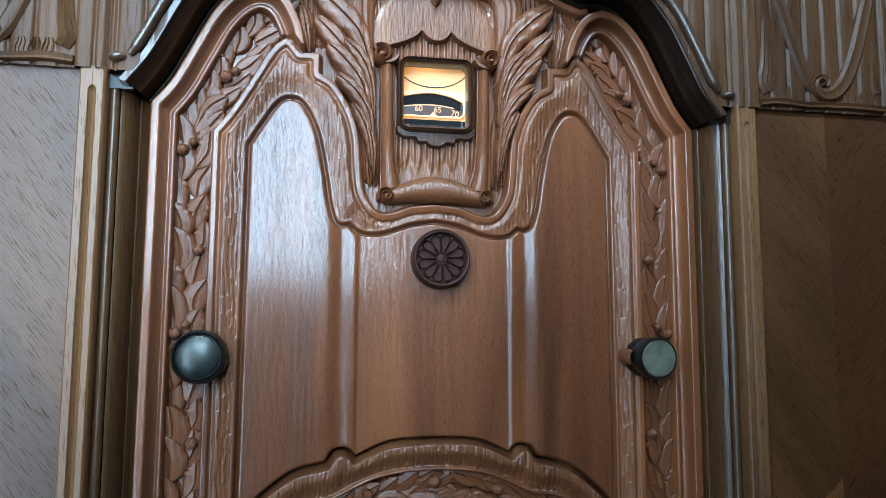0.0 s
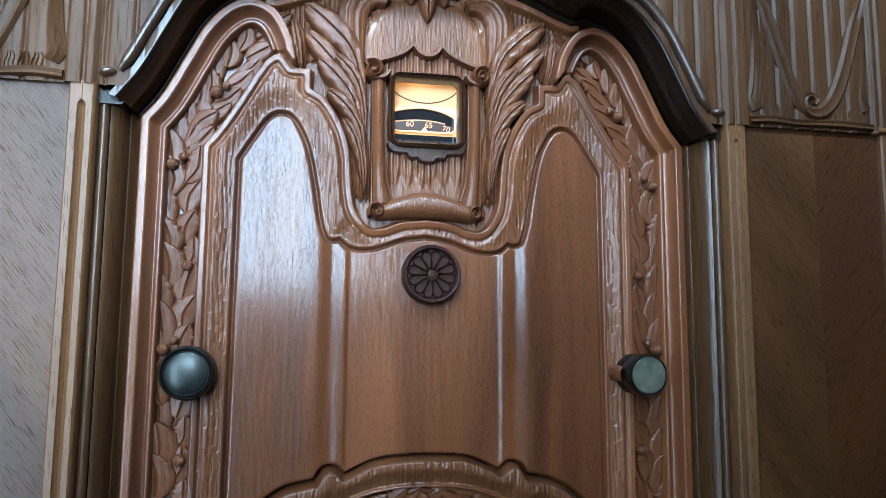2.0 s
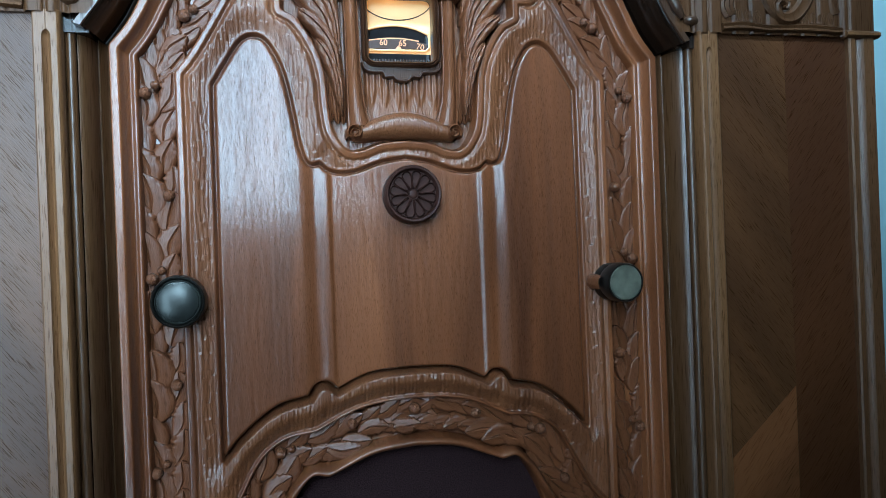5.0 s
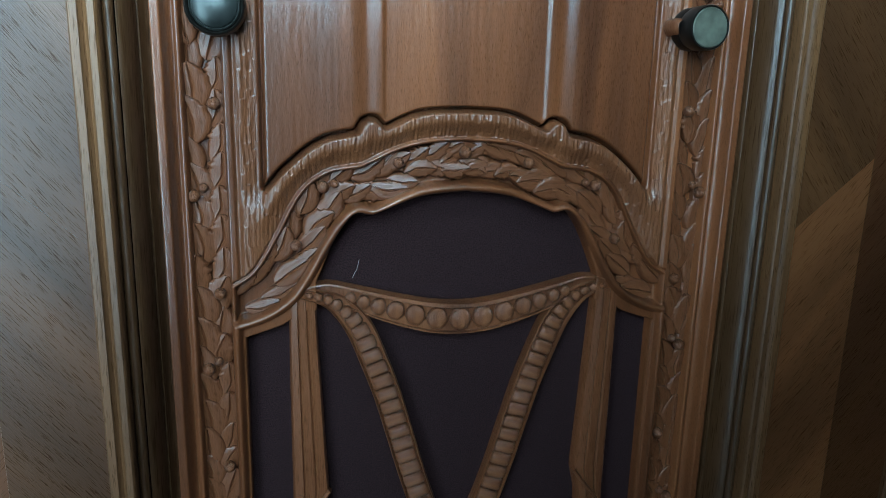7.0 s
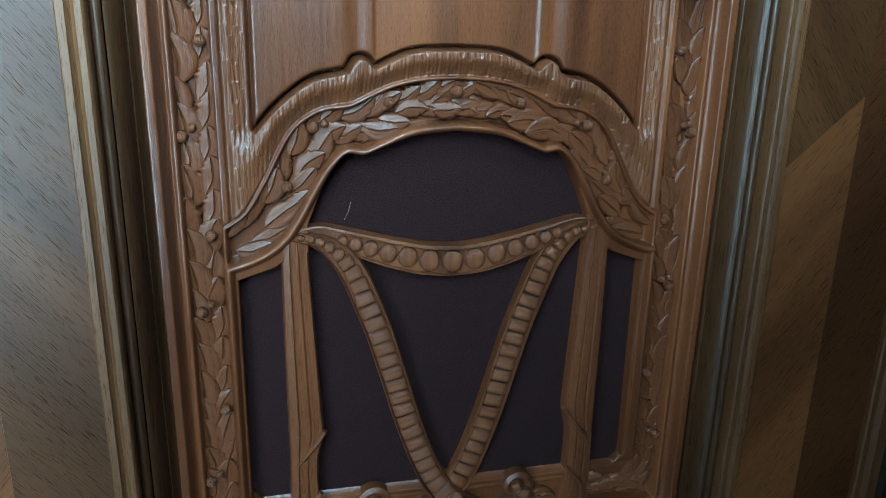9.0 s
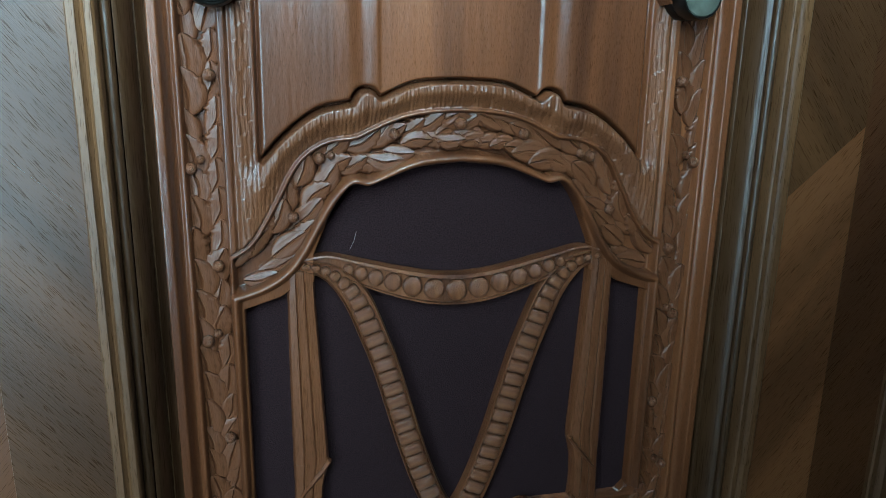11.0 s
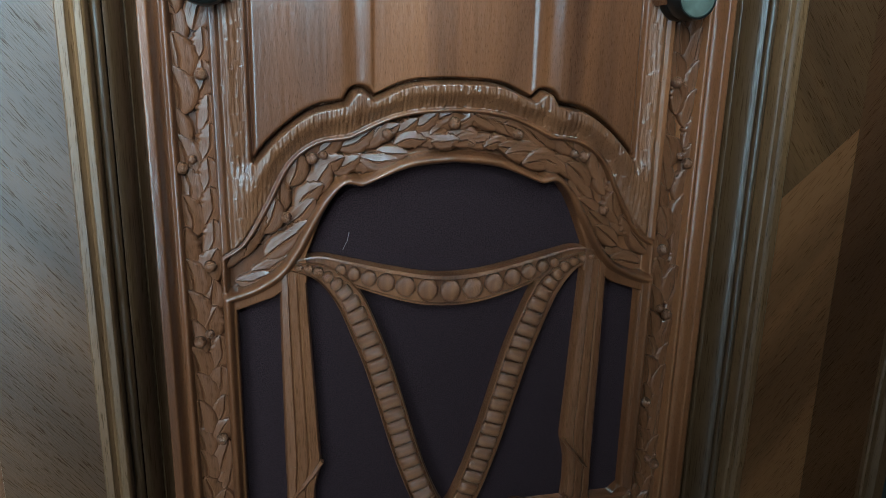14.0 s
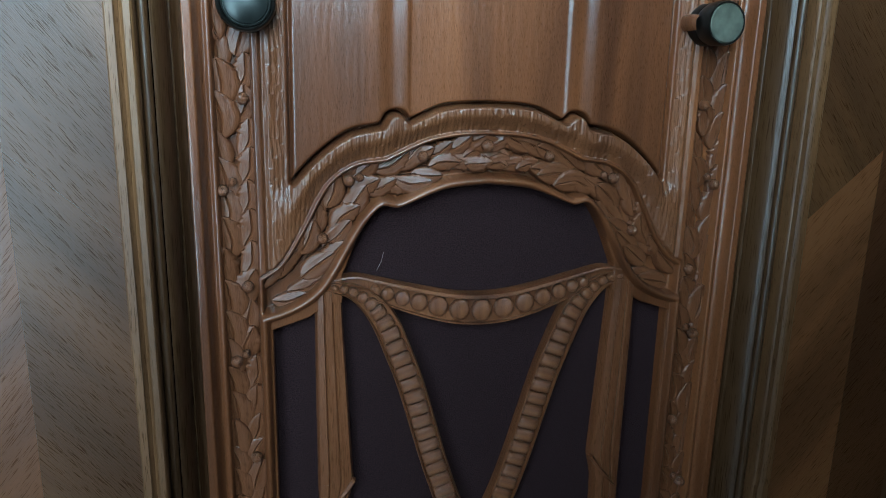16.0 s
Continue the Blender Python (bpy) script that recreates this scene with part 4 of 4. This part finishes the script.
# ---- the middle: plumes, crest, canopy, columns, dial ----
for s in (1, -1):
    f = lambda pts: [(s * x, z) for x, z in pts]
    for line, w, h in (
        ([(0.925, 2.80), (0.94, 2.92), (0.965, 3.06), (0.99, 3.20)], 0.042, 0.05),
        ([(0.46, 2.60), (0.55, 2.95), (0.70, 3.14), (0.905, 3.315)], 0.108, 0.08),
        ([(0.53, 2.52), (0.60, 2.74), (0.72, 2.91), (0.895, 3.10)], 0.084, 0.10),
        ([(0.48, 2.30), (0.54, 2.58), (0.65, 2.745), (0.80, 2.90)], 0.082, 0.125),
        ([(0.455, 2.35), (0.49, 2.62), (0.56, 2.79), (0.68, 2.925)], 0.056, 0.15),
        ([(0.465, 2.15), (0.50, 2.38), (0.60, 2.545), (0.735, 2.665)], 0.058, 0.145),
        ([(0.475, 2.00), (0.495, 2.18), (0.54, 2.33), (0.615, 2.46)], 0.045, 0.14),
        ([(0.455, 1.93), (0.46, 2.07), (0.475, 2.19), (0.51, 2.31)], 0.036, 0.13),
    ):
        part("plume", blade(f(line), w, 0.06, base=0.06 - h * 0.85, nv=22, nu=44, ribs=5, veins=4, deep=0.05, tip=0.14, fat=1.7, soft=0.5, scallop=0.03, power=6.0, crease=0.35, curl=0.01), CARVED, front)
    for line, w, h in (([(0.515, 1.90), (0.53, 2.1), (0.565, 2.35), (0.64, 2.55)], 0.046, 0.06), ([(0.475, 1.875), (0.485, 2.1), (0.50, 2.32), (0.53, 2.5)], 0.046, 0.075), ([(0.435, 1.875), (0.44, 2.1), (0.455, 2.3), (0.48, 2.5)], 0.040, 0.07)):
        part("stem", blade(f(line), w, 0.045, base=0.06 - h * 0.35, nu=20, tip=0.12, fat=0.9, soft=0.4, power=2.2), CARVED, front)
    part("leaf", blade(f([(0.90, 2.86), (0.905, 3.0), (0.93, 3.12), (0.96, 3.20)]), 0.04, 0.06, base=0.05), CARVED, front)
    part("crest", blade(f([(0.50, 2.90), (0.545, 3.06), (0.565, 3.20), (0.555, 3.32), (0.49, 3.41), (0.39, 3.435), (0.29, 3.40)]), 0.122, 0.050, base=0.02, nv=32, nu=40, veins=5, deep=0.12, tip=0.25, fat=1.0, curl=0.055, power=3.0, soft=0.7), CARVED, front)
    part("crest", blade(f([(0.60, 3.10), (0.645, 3.22), (0.65, 3.33), (0.60, 3.41)]), 0.04, 0.07, base=0.05), CARVED, front)
    for line, w in (([(0.03, 3.55), (0.085, 3.51), (0.125, 3.46), (0.125, 3.395)], 0.055), ([(0.08, 3.555), (0.15, 3.54), (0.205, 3.52), (0.235, 3.475)], 0.045)):
        part("drop", blade(f(line), w, 0.075, base=0.03, nv=12, nu=14, fat=1.3, soft=0.5, power=3.0), CARVED, front)
    # column: fluted shaft, capital with its scrolls
    column = part("column", strap(f([(0.362, 2.80), (0.358, 2.5), (0.355, 2.25), (0.345, 2.02), (0.322, 1.85)]), [0.055, 0.054, 0.056, 0.066, 0.092], [(-1, 0.06), (-1, -0.005), (-0.92, -0.03), (-0.80, -0.032), (-0.74, -0.022), (-0.5, -0.055), (-0.2, -0.07), (0.15, -0.072), (0.45, -0.06), (0.74, -0.024), (0.80, -0.034), (0.92, -0.03), (1, -0.005), (1, 0.06)]), CARVED, front)
    t = np.linspace(0, 3.4 * math.pi, 30)
    spiral = f([(0.405 + (0.072 - 0.0055 * a) * math.cos(a + 0.9), 2.838 + (0.072 - 0.0055 * a) * math.sin(a + 0.9)) for a in t])
    part("volute", strap(spiral, [0.020, 0.017, 0.013], [(-1, 0.04), (-0.8, -0.09), (0, -0.12), (0.8, -0.09), (1, 0.04)], 2), CARVED, column)
    bm = dome(0.05, 0.05, 0.095)
    bm.transform(Matrix.Translation((s * 0.405, 0, 2.838)))
    part("volute_eye", bm, CARVED, column)
    part("capital", strap(f([(0.435, 2.79), (0.37, 2.782), (0.315, 2.80), (0.285, 2.84)]), [0.016, 0.020, 0.020, 0.014], [(-1, 0.05), (-1, -0.05), (-0.5, -0.09), (0.5, -0.09), (1, -0.05), (1, 0.05)]), CARVED, column)
part("drop", blade([(0.0, 3.55), (0.0, 3.46), (0.0, 3.37), (0.0, 3.265)], 0.074, 0.08, base=0.01, nv=16, nu=24, fat=1.0, power=2.4, crease=0.35, soft=1.0, ribs=3), CARVED, front)
part("canopy", strap(CANOPY + [(-x, z) for x, z in CANOPY[-2::-1]], [0.022] * 13, [(-1, 0.05), (-1, -0.02), (-0.5, -0.06), (0.5, -0.06), (1, -0.02), (1, 0.05)], 6), CARVED, front)
# the bar of scrolls over the knob
bar = [(0.375, 1.792), (0.30, 1.806), (0.20, 1.832), (0.10, 1.852), (0, 1.858)]
bar = bar + [(-x, z) for x, z in bar[-2::-1]]
scroll_bar = part("scroll_bar", strap(bar, [0.050, 0.062, 0.078, 0.094, 0.100, 0.094, 0.078, 0.062, 0.050], [(-1, 0.06), (-1, 0.005), (-0.9, -0.03), (-0.6, -0.066), (-0.2, -0.084), (0.2, -0.086), (0.6, -0.07), (0.9, -0.035), (1, 0.0), (1, 0.06)]), GOUGED, front)
for s in (1, -1):
    t = np.linspace(0, 3.6 * math.pi, 30)
    spiral = [(s * (0.362 + (0.056 - 0.0040 * a) * math.cos(a - 0.6)), 1.800 + (0.056 - 0.0040 * a) * math.sin(a - 0.6)) for a in t]
    part("volute", strap(spiral, [0.018, 0.014, 0.010], [(-1, 0.04), (-0.8, -0.08), (0, -0.11), (0.8, -0.08), (1, 0.04)], 2), CARVED, scroll_bar)
    bm = dome(0.040, 0.040, 0.075)
    bm.transform(Matrix.Translation((s * 0.362, 0, 1.800)))
    part("volute_eye", bm, CARVED, scroll_bar)

# the dial: a rounded frame with a scalloped apron, a lit card, the dark scale and its figures
def rounded(x0, x1, z0, z1, r, n=5):
    out = []
    for cx, cz, a0 in ((x1 - r, z1 - r, 0), (x0 + r, z1 - r, 90), (x0 + r, z0 + r, 180), (x1 - r, z0 + r, 270)):
        out += [(cx + r * math.cos(radians(a0 + 90 * k / n)), cz + r * math.sin(radians(a0 + 90 * k / n))) for k in range(n + 1)]
    return out


def ring(outline, section):
    """A closed frame: a section of (out, y) round an outline that runs anticlockwise."""
    p = np.array(outline)
    d = np.roll(p, -1, 0) - np.roll(p, 1, 0)
    d /= np.linalg.norm(d, axis=1)[:, None]
    bm = bmesh.new()
    rows = [[bm.verts.new((x + t[1] * o, y, z - t[0] * o)) for o, y in section] for (x, z), t in zip(p, d)]
    k = len(section)
    for a, b in zip(rows, rows[1:] + rows[:1]):
        for j in range(k):
            bm.faces.new((a[j], a[(j + 1) % k], b[(j + 1) % k], b[j]))
    bmesh.ops.recalc_face_normals(bm, faces=bm.faces)
    return bm


def sheet(outline, y, thick=0.01):
    """A thin plate with the given outline."""
    bm = bmesh.new()
    f = bm.faces.new([bm.verts.new((x, y, z)) for x, z in outline])
    up = bmesh.ops.extrude_face_region(bm, geom=[f])["geom"]
    bmesh.ops.translate(bm, verts=[v for v in up if isinstance(v, bmesh.types.BMVert)], vec=(0, thick, 0))
    bmesh.ops.recalc_face_normals(bm, faces=bm.faces)
    return bm


dial = part("dial_frame", ring(rounded(-0.243, 0.243, 2.322, 2.805, 0.045), [(-0.005, 0.06), (-0.005, -0.015), (0.004, -0.05), (0.014, -0.06), (0.022, -0.045), (0.030, -0.07), (0.038, -0.06), (0.044, -0.02), (0.044, 0.06)]), DIALWOOD, radio, "dark moulded wooden dial frame")
lip = curve([(-0.285, 2.315), (-0.275, 2.272), (-0.235, 2.248), (-0.15, 2.245), (-0.125, 2.212), (-0.07, 2.215), (-0.045, 2.19), (0.0, 2.182), (0.045, 2.19), (0.07, 2.215), (0.125, 2.212), (0.15, 2.245), (0.235, 2.248), (0.275, 2.272), (0.285, 2.315)], 3)
part("apron", sheet([tuple(p) for p in lip], -0.03, 0.09), DIALWOOD, dial)
part("apron_edge", strap([tuple(p) for p in lip], [0.010, 0.010], [(-1, 0.02), (-1, -0.035), (-0.4, -0.05), (0.4, -0.05), (1, -0.035), (1, 0.02)], 1), DIALWOOD, dial)
part("dial_box", ring(rounded(-0.275, 0.275, 2.30, 2.92, 0.04), [(0.0, 0.055), (0.02, 0.055), (0.02, 0.30), (0.0, 0.30)]), BLACK, dial)
part("dial_card", sheet(rounded(-0.285, 0.285, 2.30, 2.93, 0.02), 0.13), CARD, dial, "cream card lit by a warm bulb")
half = [(0.285 * math.cos(a), 2.865 + 0.19 * math.sin(a)) for a in np.linspace(-math.pi, 0, 24)]
part("card_line", strap(half, [0.0035, 0.0035], [(-1, 0.135), (-1, 0.124), (1, 0.124), (1, 0.135)], 2), BLACK, dial)
edge = curve([(0.225, 2.56), (0.13, 2.60), (0.0, 2.622), (-0.12, 2.612), (-0.235, 2.585)], 5)
window = [(-0.235, 2.468), (-0.22, 2.448), (0.205, 2.448), (0.228, 2.468), (0.232, 2.53)] + [tuple(p) for p in edge]
part("scale_window", sheet(window, 0.112), SCALE, dial, "dark backlit tuning scale")
part("scale_rim", ring(window, [(0.0, 0.125), (0.0, 0.098), (0.006, 0.094), (0.014, 0.098), (0.014, 0.125)]), CARD, dial)
part("scale_arc", strap([(0.16, 2.515), (0.08, 2.527), (0.0, 2.533), (-0.1, 2.53), (-0.22, 2.515)], [0.004, 0.004], [(-1, 0.115), (-1, 0.108), (1, 0.108), (1, 0.115)], 4), GLOW, dial)
part("scale_drum", sheet([tuple(p) for p in curve([(0.22, 2.495), (0.08, 2.522), (0.0, 2.527), (-0.1, 2.524), (-0.228, 2.508)], 4)] + [(-0.228, 2.455), (0.22, 2.455)], 0.107, 0.004), DRUM, dial)
part("pointer", sheet([(-0.028, 2.446), (0.0, 2.478), (0.028, 2.446)], 0.095, 0.006), GLOW, dial)
part("lower_strip", sheet([(-0.245, 2.345), (0.245, 2.345), (0.245, 2.415), (-0.245, 2.415)], 0.105, 0.004), SCALE, dial)
for k in range(22):
    x = -0.235 + 0.0223 * k
    part("tooth", block(x, x + 0.010, 0.094, 0.104, 2.35, 2.372), DIALWOOD, dial, smooth=False)
for text, x, z, lean in (("60", -0.112, 2.478, 0), ("65", 0.032, 2.474, 0), ("70", 0.162, 2.45, 12)):
    cu = bpy.data.curves.new("figure", "FONT")
    cu.body, cu.size, cu.align_x, cu.extrude = text, 0.062, "CENTER", 0.003
    tmp = new("figure", cu)
    me = bpy.data.meshes.new_from_object(tmp.evaluated_get(bpy.context.evaluated_depsgraph_get()))
    bpy.data.objects.remove(tmp)
    bpy.data.curves.remove(cu)
    me.transform(CARVE @ Matrix.Translation((x, 0.099, z)) @ Matrix.Rotation(radians(lean), 4, "Y") @ Matrix.Rotation(radians(90), 4, "X"))
    me.materials.append(GLOW)
    ob = new("figure", me)
    ob.parent, ob.matrix_parent_inverse = dial, Matrix.Translation(-dial.location)
bulb = bpy.data.lights.new("dial_bulb", "POINT")
bulb.energy, bulb.color, bulb.shadow_soft_size = 0.0065, (1.0, 0.66, 0.32), 0.004
new("dial_bulb", bulb).location = (-0.05 * UNIT, 0.07 * UNIT, 2.90 * UNIT + MID)

# ---- knobs ----
def knob_at(name, bm, mat, parent, x, z, label="", turn=0.0):
    bm.transform(Matrix.Translation((x, 0, z)) @ Matrix.Rotation(turn, 4, "Z"))
    return part(name, bm, mat, parent, label)


tuner = knob_at("tuning_knob", turned([(0, -0.085), (0.172, -0.085), (0.178, -0.105), (0.186, -0.122), (0.198, -0.124), (0.206, -0.110), (0.212, -0.08), (0.212, 0.0), (0.17, 0.03)], 64), BAKELITE, radio, 0.035, 1.350, "dark brown bakelite knob with a rosette")
petal_rim = shared("petal_rim", strap([(0.006, 0.04), (0.018, 0.08), (0.031, 0.125), (0.026, 0.158), (0, 0.168), (-0.026, 0.158), (-0.031, 0.125), (-0.018, 0.08), (-0.006, 0.04)], [0.004] * 9, [(-1, -0.11), (-1, -0.14), (0, -0.148), (1, -0.14), (1, -0.11)], 3), BAKELITE)
for k in range(12):
    m = Matrix.Translation((0.035, 0.04, 1.350)) @ Matrix.Rotation(math.pi * k / 6 + 0.2, 4, "Y")
    placed("petal_rim", petal_rim, m, tuner)
bm = dome(0.034, 0.034, 0.022, flat=0.4)
bm.transform(Matrix.Translation((0.035, -0.075, 1.350)))
part("hub", bm, BAKELITE, tuner)

left = knob_at("side_knob", turned([(0.146, -0.170), (0.152, -0.200), (0.162, -0.212), (0.172, -0.204), (0.178, -0.175), (0.176, -0.080), (0.15, -0.020), (0.10, 0.010), (0.10, 0.03)], 56), BRASSRIM, radio, -1.585, 0.662, "dark knob with a domed tarnished brass cap")
knob_at("cap", turned([(0, -0.233), (0.04, -0.231), (0.08, -0.226), (0.115, -0.216), (0.128, -0.210), (0.130, -0.203), (0.136, -0.200), (0.141, -0.206), (0.147, -0.200), (0.147, -0.150)], 56), BRASS, left, -1.585, 0.662, "tarnished brass dome")
right = knob_at("side_knob", turned([(0.128, -0.27), (0.134, -0.285), (0.142, -0.285), (0.148, -0.27), (0.148, -0.16), (0.135, -0.12), (0.145, -0.10), (0.145, -0.04), (0.10, 0.0), (0.10, 0.03)], 56), BRASSRIM, radio, 1.565, 0.645, "dark knob that lost its brass cap", 0.06)
knob_at("face", turned([(0, -0.288), (0.125, -0.288), (0.132, -0.28), (0.132, -0.2)], 56), KNOBFACE, right, 1.565, 0.645, "scratched greenish face", 0.06)
part("clip", strap([(1.425, 0.70), (1.40, 0.68), (1.395, 0.64), (1.41, 0.60)], [0.012, 0.02, 0.018, 0.01], [(-1, -0.02), (-1, -0.16), (-0.4, -0.19), (0.5, -0.17), (1, -0.12), (1, -0.02)], 4), CARVED, right, "brown retaining clip")

# ---- beside the cabinet: a cord on the wall and a dark door post ----
def tube(pts, r, n=8):
    bm = bmesh.new()
    rows = []
    for i, p in enumerate(pts):
        d = (Vector(pts[min(i + 1, len(pts) - 1)]) - Vector(pts[max(i - 1, 0)])).normalized()
        u = d.cross(Vector((0, 1, 0))).normalized()
        v = d.cross(u)
        rows.append([bm.verts.new(Vector(p) + (u * math.cos(a) + v * math.sin(a)) * r) for a in np.linspace(0, 2 * math.pi, n + 1)[:-1]])
    for a, b in zip(rows[:-1], rows[1:]):
        for k in range(n):
            bm.faces.new((a[k], a[(k + 1) % n], b[(k + 1) % n], b[k]))
    bm.faces.new(rows[0])
    bm.faces.new(rows[-1][::-1])
    bmesh.ops.recalc_face_normals(bm, faces=bm.faces)
    return bm


cord = curve([(9.1, 19.0), (9.05, 9.0), (8.96, 6.97), (8.86, 6.5), (8.58, 5.75), (8.47, 5.0), (8.38, 4.2), (8.33, 4.0), (8.37, 3.85), (8.35, 2.0), (8.3, -8.6)], 6)
tagged(part("power_cord", tube([(x, 4.52, z) for x, z in cord], 0.035), CORD, None, "grey-green power cord hanging on the wall"), category="cord")
post = part("door_post", block(9.06, 10.6, 4.25, 4.55, -8.666, 19.1, 0.04), POST, None, "dark brown wooden door post beside the wall")
tagged(post, kind="structure")

# a stray thread on the cloth
tagged(part("loose_thread", tube([(-0.765, 0.079, -1.105), (-0.755, 0.063, -1.075), (-0.735, 0.056, -1.035), (-0.720, 0.056, -0.97)], 0.0011, 5), THREAD, None, "pale stray thread stuck to the dark speaker cloth"), category="thread")
